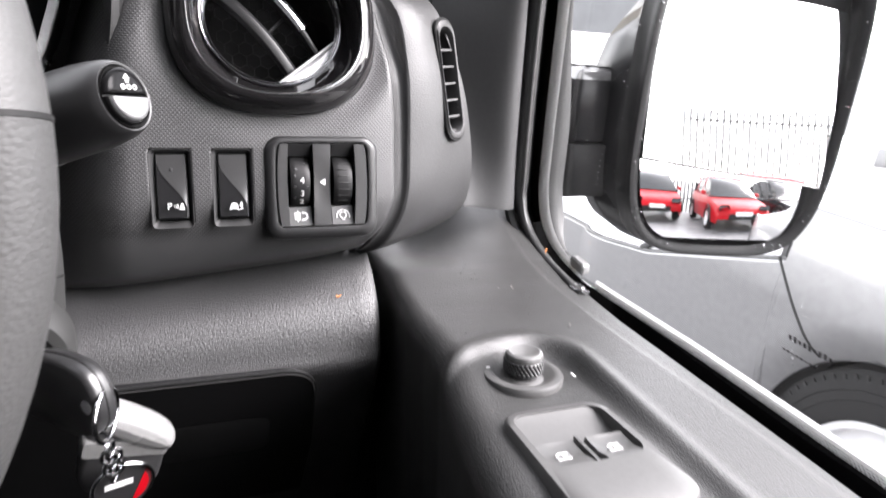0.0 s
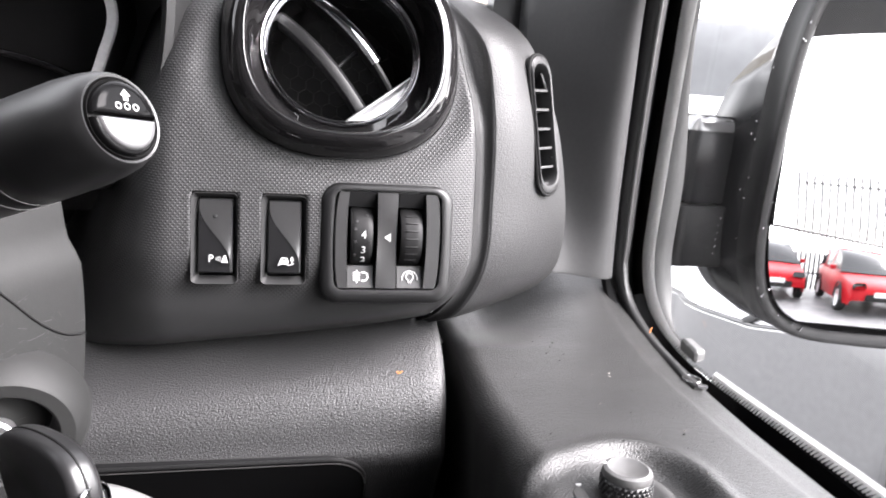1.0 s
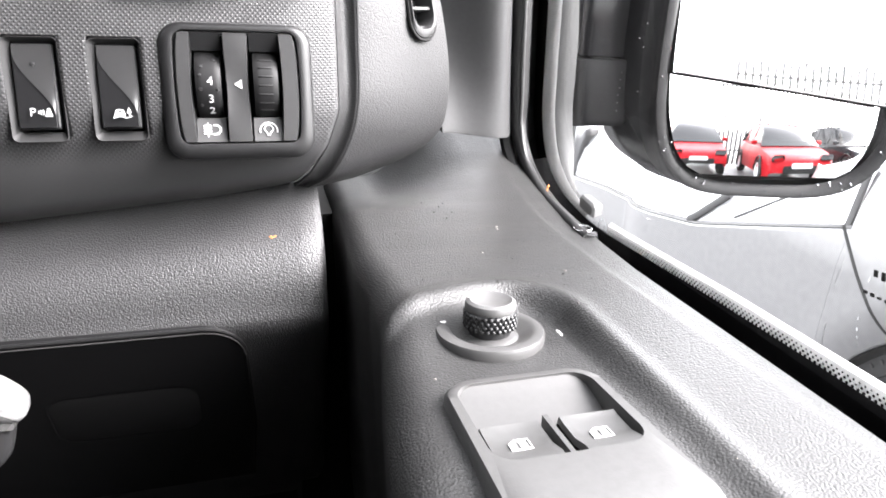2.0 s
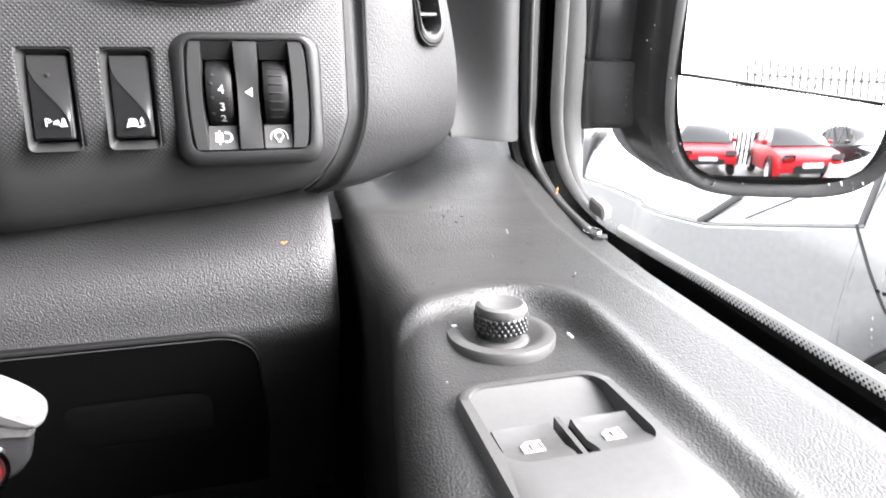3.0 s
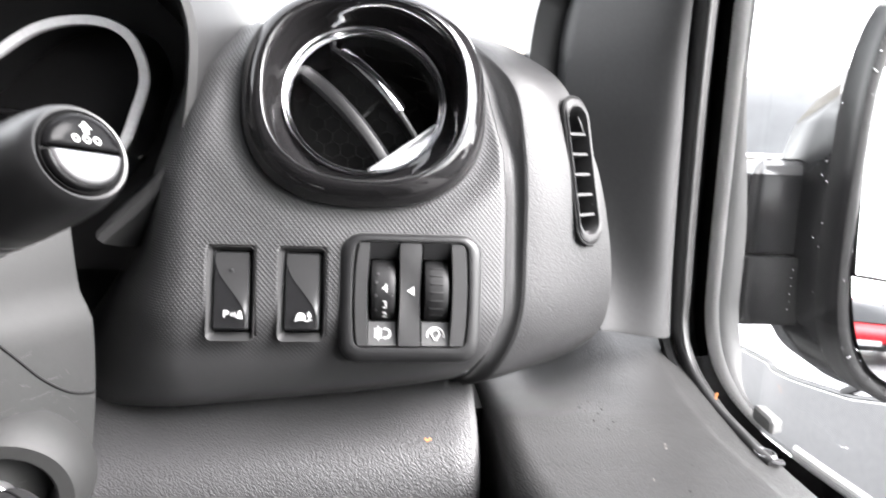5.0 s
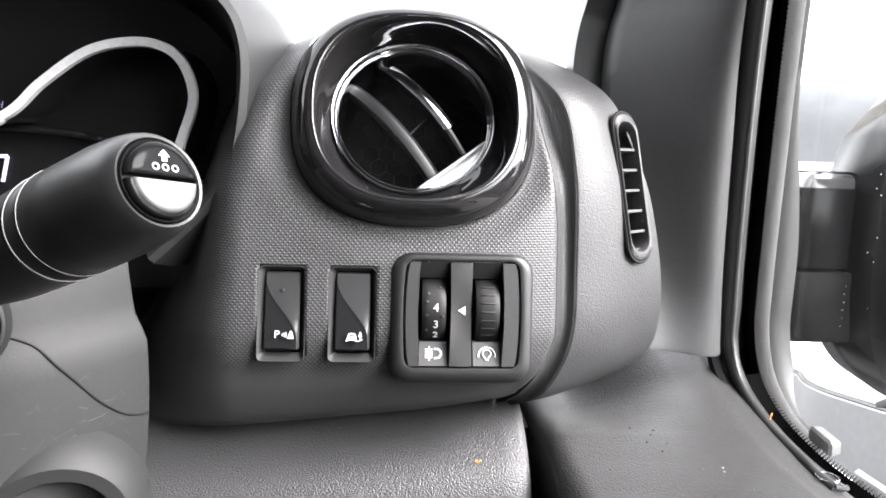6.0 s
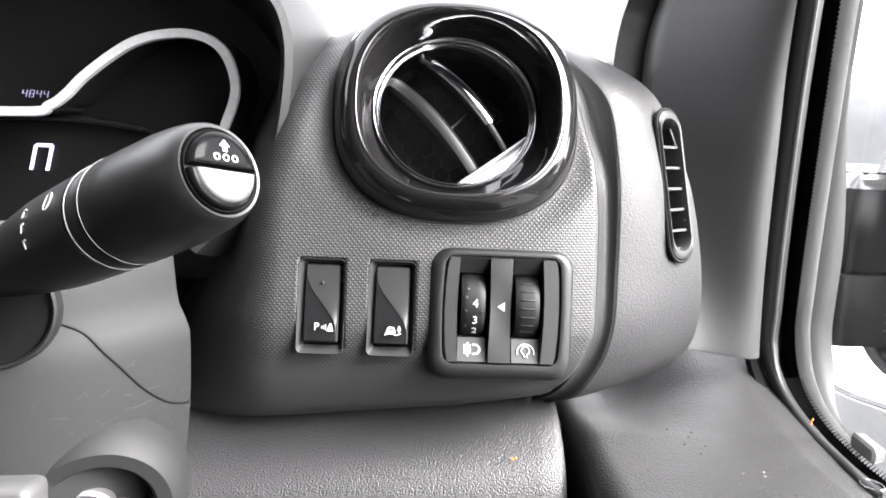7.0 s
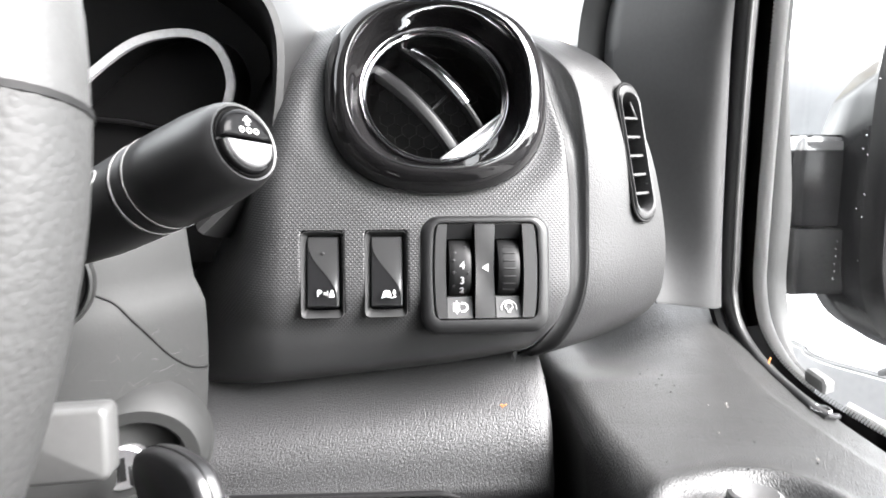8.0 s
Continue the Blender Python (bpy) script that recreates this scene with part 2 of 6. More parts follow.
def joined(*pieces):
    verts, faces, k = [], [], 0
    for v, f in pieces:
        verts += [tuple(q) for q in v]
        faces += [tuple(i + k for i in g) for g in f]
        k += len(v)
    return verts, faces


def curve(points, n, closed=False):
    """A smooth line of n points through a few."""
    p = np.asarray(points, float)
    k = len(p)
    out = []
    for s in np.linspace(0, k if closed else k - 1, n, endpoint=not closed):
        i = min(int(s), k - 1 if closed else k - 2)
        f = s - i
        if closed:
            a, b, c, d = (p[(i + q) % k] for q in (-1, 0, 1, 2))
        else:
            a, b, c, d = p[max(i - 1, 0)], p[i], p[i + 1], p[min(i + 2, k - 1)]
        out.append(0.5 * (2 * b + (c - a) * f + (2 * a - 5 * b + 4 * c - d) * f * f + (3 * b - a - 3 * c + d) * f**3))
    return np.array(out)


def unit(v):
    v = np.asarray(v, float)
    return v / np.linalg.norm(v)


def sweep(path, section, up=(0, 0, 1), closed=False, scale=None, caps=True, loop=True):
    """A section (side, up) carried along a path."""
    path = np.asarray(path, float)
    n = len(path)
    rows = []
    for i in range(n):
        a, b = (path[i - 1], path[(i + 1) % n]) if closed else (path[max(i - 1, 0)], path[min(i + 1, n - 1)])
        d = unit(b - a)
        side = unit(np.cross(d, up))
        top = np.cross(side, d)
        k = 1.0 if scale is None else scale[i]
        rows.append([path[i] + k * (s * side + t * top) for s, t in section])
    v, f = grid(rows, close_u=closed, close_v=loop)
    if caps and loop and not closed:
        m = len(section)
        f += [tuple(range(m - 1, -1, -1)), tuple((n - 1) * m + j for j in range(m))]
    return v, f


def circle(r, n=12, ry=None):
    return [(r * math.cos(2 * math.pi * i / n), (ry or r) * math.sin(2 * math.pi * i / n)) for i in range(n)]


def rrect(w, h, r, n=5):
    """A rounded rectangle's outline round the origin."""
    out = []
    for cx, cy, a in ((w / 2 - r, h / 2 - r, 0), (r - w / 2, h / 2 - r, 90), (r - w / 2, r - h / 2, 180), (w / 2 - r, r - h / 2, 270)):
        for i in range(n + 1):
            q = radians(a + 90 * i / n)
            out.append((cx + r * math.cos(q), cy + r * math.sin(q)))
    return out


def super_round(a, b, e, n=96):
    """An outline between ellipse (e = 2) and rectangle."""
    out = []
    for i in range(n):
        q = 2 * math.pi * i / n
        c, s = math.cos(q), math.sin(q)
        out.append((a * math.copysign(abs(c) ** (2 / e), c), b * math.copysign(abs(s) ** (2 / e), s)))
    return out


class Frame:
    """A place with its right, up and out axes."""

    def __init__(self, o, u, v):
        self.o, self.u = np.array(o, float), unit(u)
        self.w = unit(np.cross(self.u, unit(v)))
        self.v = np.cross(self.w, self.u)

    def at(self, a, b, c=0.0):
        return self.o + a * self.u + b * self.v + c * self.w

    def moved(self, a, b, c=0.0):
        return Frame(self.at(a, b, c), self.u, self.v)

    def turned(self, tilt=0.0, swing=0.0):
        t, s = radians(tilt), radians(swing)
        v = self.v * math.cos(t) + self.w * math.sin(t)
        u = self.u * math.cos(s) + self.w * math.sin(s)
        return Frame(self.o, u, v)


def stack(outline, f, levels, top=True, bottom=False):
    """Rings of an outline, each (inset, height), one on the other."""
    p = np.asarray(outline, float)
    nxt, prv = np.roll(p, -1, 0), np.roll(p, 1, 0)
    tang = nxt - prv
    nor = np.stack([tang[:, 1], -tang[:, 0]], 1)
    nor /= np.linalg.norm(nor, axis=1)[:, None] + 1e-12
    rows = [[f.at(*(q - nn * inset), h) for q, nn in zip(p, nor)] for inset, h in levels]
    v, g = grid(rows, close_v=True)
    n = len(p)
    if top:
        g.append(tuple((len(levels) - 1) * n + j for j in range(n)))
    if bottom:
        g.append(tuple(range(n - 1, -1, -1)))
    return v, g


def box(f, w, h, d, r=0.0):
    """A block: w right, h up, d out, its back on the frame."""
    return stack(rrect(w, h, max(r, 1e-4), 3 if r else 1), f, [(0, 0), (0, d)], bottom=True)


def block(lo, hi):
    (x0, y0, z0), (x1, y1, z1) = lo, hi
    v = [(x, y, z) for x in (x0, x1) for y in (y0, y1) for z in (z0, z1)]
    return v, [(0, 1, 3, 2), (4, 6, 7, 5), (0, 4, 5, 1), (2, 3, 7, 6), (0, 2, 6, 4), (1, 5, 7, 3)]


def lathe(f, profile, n=32, caps=True):
    """A profile of (radius, height) turned round a frame's out axis."""
    rows = [[f.at(r * math.cos(2 * math.pi * i / n), r * math.sin(2 * math.pi * i / n), h) for i in range(n)] for r, h in profile]
    v, g = grid(rows, close_v=True)
    if caps:
        g += [tuple(range(n - 1, -1, -1)), tuple((len(profile) - 1) * n + j for j in range(n))]
    return v, g


def writing(name, text, size, f, material_, parent, depth=0.0001):
    c = bpy.data.curves.new(name, "FONT")
    c.body, c.size, c.align_x, c.align_y, c.extrude = text, size, "CENTER", "CENTER", depth
    ob = new(name, c)
    me = bpy.data.meshes.new_from_object(ob.evaluated_get(bpy.context.evaluated_depsgraph_get()))
    bpy.data.objects.remove(ob)
    verts = [f.at(v.co.x, v.co.y, v.co.z) for v in me.vertices]
    faces = [tuple(p.vertices) for p in me.polygons]
    bpy.data.meshes.remove(me)
    return part(name, (verts, faces), material_, parent, smooth=False)


# ---- the van's cab: shell ----
def structure(name, data, material_, label="", category="", **more):
    return tagged(part(name, data, material_, None, label, **more), label, category, kind="structure")


structure("ground", grid([[(x, y, 0.0) for x in np.linspace(-400, 400, 21)] for y in np.linspace(-400, 400, 21)]), ASPHALT, "wet grey asphalt of a car park", "ground")
structure("floor", block((-1.5, -0.95, 0.62), (0.27, 1.05, 0.66)), CARPET, "dark carpeted cab floor", "floor")
structure("ceiling", block((-1.5, -0.95, 1.93), (0.2, 0.28, 1.96)), HEADLINER, "grey fabric headlining of the cab", "ceiling")
# unseen wall close behind the camera, added to cut light from the rear
structure("wall_rear", block((-1.5, -0.14, 0.62), (0.262, -0.10, 1.96)), DARKWALL, "unseen grey wall added to block light from behind", "wall")
# closed without a passenger window, added to keep light off the left fascia
structure("wall_left", block((-1.54, -0.95, 0.62), (-1.5, 1.05, 1.96)), GREY, "unseen dark wall closing the far side against light", "wall")
structure("wall_front", block((-1.5, 1.05, 0.4), (0.33, 1.09, 1.38)), DEEP, "bulkhead under the windscreen", "wall")
# added out of view: stops daylight through the rear part of the side window
structure("wall_right_rear", block((0.20, -0.95, 0.62), (0.262, -0.145, 1.96)), DARKWALL, "unseen grey wall added to block the rear side light", "wall")

# windscreen: raked glass, black band along its edge
WS0, WS1 = np.array([0.19, 1.0, 1.38]), np.array([0.13, 0.3, 1.95])
screen = structure("window_1", grid([[WS0 + (WS1 - WS0) * s + np.array([-(1.6) * t, 0.0, 0.0]) for t in (0, 0.5, 1)] for s in (0, 0.5, 1)]), GLASS, "raked windscreen", "window")
screen.visible_shadow = False


# ---- fascia: the grained panel in front of the driver ----
PZ = [1.2065, 1.2150, 1.2215, 1.2305, 1.241, 1.252, 1.263, 1.275, 1.30, 1.33, 1.36, 1.39, 1.415, 1.435, 1.448, 1.455, 1.458]
PY = [0.496, 0.479, 0.4645, 0.4515, 0.4425, 0.4378, 0.4352, 0.4346, 0.4385, 0.4445, 0.4515, 0.461, 0.474, 0.492, 0.515, 0.545, 0.60]
PZ = [z if z < 1.40 else 1.40 + 0.85 * (z - 1.40) for z in PZ]
prof = curve(np.stack([PZ, PY], 1), 120)


def face_y(z):
    return np.interp(z, prof[:, 0], prof[:, 1])


SEAM_Z = [1.2055, 1.2290, 1.25, 1.27, 1.3326, 1.3625, 1.397, 1.4128, 1.4255, 1.4493]
SEAM_X = [0.100, 0.116, 0.127, 0.1335, 0.1335, 0.131, 0.123, 0.113, 0.102, 0.075]


def seam_x(z):
    return np.interp(z, SEAM_Z, SEAM_X)


VENT = Frame((0.0545, 0.4650, 1.3858), (1, 0.05, 0), (0, 0.32, 1))


def fascia_y(x, z):
    y = face_y(z)
    # the panel follows the tilted vent round its edge
    dx, dz = (x - 0.0545) / 0.066, (z - 1.3840) / 0.060
    near = 1 - min(1.0, max(0.0, (math.hypot(dx, dz) - 1.0) / 0.35))
    lean = 0.4665 + 0.05 * (x - 0.0545) + 0.32 * (z - 1.3850)
    if lean > y:
        y += (lean - y) * near * near * (3 - 2 * near)
    left = float(np.interp(z, [1.24, 1.30, 1.34, 1.37, 1.40, 1.42, 1.46], [-0.040, -0.034, -0.033, -0.027, -0.018, -0.010, 0.0]))
    if x < left:
        y += float(np.interp(z, [1.22, 1.25, 1.29, 1.36], [5.0, 17.0, 28.0, 40.0])) * (left - x) ** 2
    if x > 0.085:
        y += 0.007 * ((x - 0.085) / 0.048) ** 2
    return y


dashboard = thing("dashboard", (0.0, 0.6, 1.0), "black moulded dashboard with grained panels and dust", "dashboard")
FO = Frame((0.0, 0.4361, 1.285), (1, 0.0, 0), (0, 0.17, 1))
SW = [(-0.0252, -0.0014), (0.0114, 0.0352)]
SWZ = (1.2583, 1.3073)
INX, INZ = (0.0535, 0.1110), (1.2545, 1.3095)
xs = sorted({*np.linspace(-0.16, 0.1335, 96), *(v for p in SW for v in p), *INX})
zs = sorted({*np.linspace(1.2065, 1.449, 92), *SWZ, *INZ})


def fascia_hole(i, j):
    z, x = (zs[i] + zs[i + 1]) / 2, (xs[j] + xs[j + 1]) / 2
    x = fascia_x(x, z) if z > 1.32 else x
    if SWZ[0] < z < SWZ[1] and any(a < x < b for a, b in SW):
        return True
    if INZ[0] < z < INZ[1] and INX[0] < x < INX[1]:
        return True
    return (abs(x - 0.0545) / 0.0600) ** 2.5 + (abs(z - 1.3855) / 0.0555) ** 2.5 < 1.0


def fascia_x(x, z):
    return x if x < 0.06 else 0.06 + (x - 0.06) * (seam_x(z) - 0.06) / 0.0735


rows = [[(fascia_x(x, z), fascia_y(fascia_x(x, z), z), z + 0.095 * (x - 0.1) * max(0.0, min(1.0, (1.25 - z) / 0.02)) - 0.010 * max(0.0, min(1.0, (0.02 - x) / 0.04)) * max(0.0, min(1.0, (z - 1.40) / 0.03))) for x in xs] for z in zs]
part("fascia_panel", grid(rows, holes=fascia_hole), FASCIA, dashboard, "black panel with a fine lozenge grain", thick=0.0025)

# the smooth strip and the end cap that turns towards the pillar
CREASE = curve([(0.116, 0.474, 1.2165), (0.1295, 0.4545, 1.2300), (0.140, 0.447, 1.252), (0.1448, 0.446, 1.2753), (0.1453, 0.4505, 1.31), (0.1452, 0.455, 1.34), (0.1438, 0.460, 1.3627), (0.1379, 0.469, 1.395), (0.1231, 0.485, 1.4150), (0.105, 0.512, 1.431), (0.085, 0.56, 1.441)], 44)
CAPEDGE = curve([(0.1485, 0.4940, 1.2163), (0.1830, 0.4901, 1.2305), (0.2046, 0.4871, 1.2478), (0.2104, 0.4861, 1.2695), (0.2086, 0.4861, 1.3010), (0.1992, 0.4871, 1.3433), (0.1879, 0.4891, 1.3719), (0.1731, 0.4940, 1.4014), (0.1524, 0.5058, 1.4182), (0.1288, 0.5285, 1.4310), (0.1042, 0.5728, 1.4399)], 44)
rows = []
for c in CREASE:
    z = c[2]
    x0 = seam_x(z)
    a = np.array([x0 + 0.0006, fascia_y(x0, z) + 0.0012, z])
    rows.append([a + (0, 0.003, 0)] + [a + (c - a) * s + np.array([0, 0.0042, 0]) * math.sin(math.pi * s) for s in np.linspace(0, 1, 9)])
part("trim_strip", grid(rows), GRAIN, dashboard, "narrow grained strip beside the panel", thick=0.002)
SVF = Frame((0.1842, 0.4783, 1.3510), (0.80, 0.60, 0), (-0.285, 0.07, 0.955))
CR2, CE2 = curve(CREASE, 150), curve(CAPEDGE, 150)
rows = []
for k, (c, e) in enumerate(zip(CR2, CE2)):
    back = e + np.array([-0.006, 0.06, 0.0])
    row = []
    for s in np.linspace(0, 1, 49):
        q = c + (e - c) * s
        row.append(q + np.array([0.013, -0.020, 0.0]) * s * (1 - s) ** 2 * (0.35 + 0.65 * min(1, k / 34)))
    row += [e + (back - e) * s + np.array([0.004, 0, 0]) * math.sin(math.pi * s) for s in (0.15, 0.4, 1.0)]
    rows.append(row)


def cap_hole(i, j):
    d = (rows[i][j] + rows[i + 1][min(j + 1, 51)]) / 2 - SVF.o
    a, b = float(d @ SVF.u), float(d @ SVF.v)
    return abs(a) < 0.0095 and abs(b) < 0.0375 and abs(float(d @ SVF.w)) < 0.02


part("end_cap", grid(rows, holes=cap_hole), GRAIN, dashboard, "rounded grained end of the dashboard", thick=0.0015)

# dash top, running to the windscreen
part("dash_top", grid([[(x, y, 1.4345 - 0.05 * (y - 0.56)) for x in np.linspace(-1.45, 0.12 + 0.07 * (y > 0.575), 20)] for y in np.linspace(0.56, 1.04, 10)]), GRAIN, dashboard, "black dash top", thick=0.003)
part("dash_body", joined(block((-1.45, 0.62, 0.66), (0.105, 1.04, 1.40)), block((0.105, 0.50, 0.66), (0.268, 1.04, 1.19))), DEEP, dashboard)

# knee panel with its bulge, and the flush pocket lid below
LOW = curve([(0.500, 1.2215), (0.478, 1.2175), (0.456, 1.2085), (0.436, 1.1955), (0.4255, 1.181), (0.4195, 1.163), (0.4170, 1.150), (0.4255, 1.13), (0.4435, 1.09), (0.4705, 1.03), (0.5065, 0.95)], 46)
lx = np.concatenate([np.linspace(-0.5, 0.118, 60), [0.1205, 0.1222, 0.1230]])


def low_point(x, y, z):
    r = max(0.0, (x - 0.1165) / 0.0065)
    w = max(0.0, min(1.0, (z - 1.15) / 0.06))
    return (x, y + 0.006 * r * r, z + w * 0.085 * (x - 0.1))


def low_y(z):
    return float(np.interp(-z, -LOW[:, 1], LOW[:, 0]))


part("knee_panel", grid([[low_point(x, y, z) for x in lx] + [(0.1230, y + 0.06, z)] for y, z in LOW]), KNEEGRAIN, dashboard, "bulging leather-grained knee panel")

# pocket lid: a flush door with a rounded corner and a sunk grip
lid_out = []
for x, z in [(-0.30, 1.1560), (-0.05, 1.1552), (0.052, 1.1548)]:
    lid_out.append((x, z))
for i in range(1, 7):
    q = radians(90 - 15 * i)
    lid_out.append((0.052 + 0.022 * math.cos(q), 1.1328 + 0.022 * math.sin(q)))
lid_out += [(0.075, 1.06), (0.070, 0.99), (-0.30, 0.99)]
LF = Frame((0, 0.4158 + 0.45 * 1.152, 0), (1, 0, 0), (0, -0.45, 1))
LF.v = LF.v / LF.v[2]
# the lid's near-black base stands in for the shade in the footwell
lid = part("pocket_lid", stack([(x, z) for x, z in lid_out], LF, [(0.0, -0.006), (0.0, 0.0004), (0.0012, 0.0012)]), LIDBLACK, dashboard, "flush black pocket lid, darkened for the footwell shade", sharp=30)
part("lid_groove", sweep([LF.at(x, z + 0.0004, 0.0004) for x, z in lid_out[:-1]], circle(0.0012, 8), up=(0, 1, 0)), DEEP, lid)
# thin strip in paler plastic paints the highlight on the lid's edge
part("lid_edge_glint", sweep([LF.at(x, z - 0.0018, 0.0011) for x, z in lid_out[:9]], circle(0.0006, 6), up=(0, 1, 0)), DUSTY, lid)
GRIPOUT = np.array(rrect(0.086, 0.050, 0.013)) * (1.0, 1.0)
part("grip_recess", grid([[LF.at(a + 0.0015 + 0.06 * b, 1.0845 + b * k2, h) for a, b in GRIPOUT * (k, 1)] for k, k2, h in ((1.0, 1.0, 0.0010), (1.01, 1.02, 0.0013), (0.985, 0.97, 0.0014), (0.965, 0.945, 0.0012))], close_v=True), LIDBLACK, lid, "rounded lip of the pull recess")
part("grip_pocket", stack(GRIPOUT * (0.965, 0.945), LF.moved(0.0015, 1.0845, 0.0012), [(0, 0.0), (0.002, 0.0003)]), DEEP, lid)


# ---- switches ----
def rocker(name, x, label):
    """A rocker in a sunk frame: a diagonal crease parts its gloss from its matt half."""
    f = FO.moved(x, 0.0, 0.0)
    z0, z1 = SWZ
    cz = ((z0 + z1) / 2 - 1.285) * 1.014
    f = f.moved(0, cz - 0.0008)
    t = thing(name, tuple(f.at(0, -0.022)), label, "switch", "rocker switches on the dashboard")
    w, h = 0.0246, 0.0500
    out = np.array(rrect(w, h, 0.0030, 4))
    inn = np.array(rrect(0.0192, 0.0432, 0.0014, 4)) + (0.0006, 0.0012)
    rows = [[f.at(a, b, -0.0008) for a, b in out * 1.01], [f.at(a, b, 0.0003) for a, b in out * 0.985], [f.at(a, b, 0.0004) for a, b in out * 0.93 + inn * 0.07], [f.at(a, b, -0.0028) for a, b in inn], [f.at(a, b, -0.012) for a, b in inn]]
    part("frame", grid(rows, close_v=True), FRAMEDARK, t, sharp=50)
    part("well", stack(inn, f, [(0, -0.0118), (0.0001, -0.0115)]), DEEP, t)
    # rocker body, proud at its lower end
    g = f.moved(0.0004, 0.0017, -0.0018).turned(tilt=-4)
    ow, oh = 0.0180, 0.0408
    n = 28
    body = stack(rrect(ow, oh, 0.0012, 3), g, [(0, -0.008), (0, 0.0004), (0.0006, 0.0010)])
    b = part("rocker", body, SMOOTH, t, "black rocker")
    # face: an upper plane and a scooped lower corner parted by a flowing crease
    upper, lower = [], []
    for i in range(n + 1):
        q = i / n
        v = oh / 2 - 0.0008 - (oh - 0.0016) * q
        s = min(1.0, max(0.0, (q - 0.10) / 0.78))
        lo, hi = -ow / 2 + 0.0006, ow / 2 - 0.0006
        cx = lo + 0.0002 + (hi - lo - 0.0004) * (s * s * (3 - 2 * s))
        h0 = 0.0030 + 0.0022 * (q - 0.5)
        upper.append([g.at(cx + (hi - cx) * k / 8, v, h0 - 0.0010 * (k / 8) ** 2 * q) for k in range(9)])
        lower.append([g.at(lo + (cx - lo) * k / 8, v, h0 - 0.0003 - 0.16 * (cx - lo) * (1 - k / 8) * (0.5 + 0.5 * q)) for k in range(9)])
    part("satin_field", grid(upper), ROCKERSATIN, b, "satin upper field", sharp=60)
    part("gloss_field", grid(lower), ROCKERDARK, b, "glossy scooped lower field", sharp=60)
    return t, g


sw1, g1 = rocker("parking_sensor_switch", (SW[0][0] + SW[0][1]) / 2, "black rocker switch with a parking sensor symbol")
writing("letter_p", "P", 0.0056, g1.moved(-0.0018, -0.0125, 0.0034), WHITE, sw1)
for k in range(3):
    arc = [g1.at(0.0004 + 0.0010 * k + 0.0007 * math.cos(q), -0.0125 + (0.0007 + 0.0004 * k) * math.sin(q), 0.0038) for q in np.linspace(-1.1, 1.1, 7)]
    part("wave_mark", sweep(arc, circle(0.0002, 5), up=tuple(g1.w)), WHITE, sw1)
part("cone_mark", ([g1.at(a, b, 0.0042) for a, b in ((0.0036, -0.0145), (0.0070, -0.0145), (0.0060, -0.0105), (0.0050, -0.0105))], [(0, 1, 2, 3)]), WHITE, sw1, smooth=False)
part("indicator", lathe(g1.moved(0.0000, 0.0105, 0.0022), [(0.0011, 0), (0.0011, 0.0006), (0.0006, 0.0008)], 14), SMOOTH, sw1)
sw2, g2 = rocker("traction_switch", (SW[1][0] + SW[1][1]) / 2, "black rocker switch with a car and tree symbol")


def on_rocker(pts, lift=0.0042):
    return [g2.at(a * 0.86 + 0.0012, b * 0.86 - 0.0136, lift) for a, b in pts]


part("car_mark", (on_rocker([(-0.0046, -0.0014), (-0.0034, 0.0022), (-0.0022, 0.0029), (0.0006, 0.0026), (0.0015, 0.0006), (0.0016, -0.0012), (0.0002, -0.0006), (-0.0018, -0.0004)]), [tuple(range(8))]), WHITE, sw2, smooth=False)
part("window_mark", (on_rocker([(-0.0028, 0.0008), (-0.0021, 0.0021), (-0.0001, 0.0020), (0.0005, 0.0008), (-0.0008, 0.0011)], 0.00425), [tuple(range(5))]), SMOOTH, sw2, smooth=False)
part("tree_mark", (on_rocker([(0.0034, -0.0010), (0.0040, -0.0010), (0.0040, 0.0004), (0.0049, 0.0006), (0.0044, 0.0024), (0.0037, 0.0038), (0.0030, 0.0024), (0.0025, 0.0006), (0.0034, 0.0004)]), [tuple(range(9))]), WHITE, sw2, smooth=False)
part("road_mark", sweep(on_rocker([(-0.0050, -0.0021), (-0.0022, -0.0012), (0.0004, -0.0014), (0.0018, -0.0022), (0.0032, -0.0018), (0.0050, -0.0010)], 0.0040), circle(0.0003, 5), up=tuple(g2.w)), WHITE, sw2)

# ---- thumbwheel unit ----
icx, icz = (INX[0] + INX[1]) / 2, ((INZ[0] + INZ[1]) / 2 - 1.285) * 1.014
BF = FO.moved(icx - 0.0010, icz - 0.0010, 0.0)
unit_t = thing("headlamp_level_control", tuple(BF.at(0, -0.03)), "black control with two ribbed thumbwheels and white symbols", "control")


def dense(outline, n=6):
    """The same outline with points along its long sides."""
    out = []
    for a, b in zip(outline, np.roll(outline, -1, 0)):
        m = n if np.linalg.norm(b - a) > 0.012 else 1
        out += [a + (b - a) * k / m for k in range(m)]
    return np.array(out)


bo, bi = dense(np.array(rrect(0.0756, 0.0690, 0.011, 6))), dense(np.array(rrect(0.0612, 0.0560, 0.005, 6)))
bi = np.stack([bi[:, 0] * (1.012 - 0.045 * (bi[:, 1] / 0.028) ** 2), bi[:, 1] + 0.0022], 1)
rows = [[BF.at(a, b, h) for a, b in bo * (1 - s) + (bi * 1.012) * s] for s, h in ((0, -0.012), (0, -0.0006), (0.07, 0.0009), (0.25, 0.0022), (0.5, 0.0031), (0.8, 0.0035), (1.0, 0.0032))]
rows += [[BF.at(a, b, -0.005) for a, b in bi]]
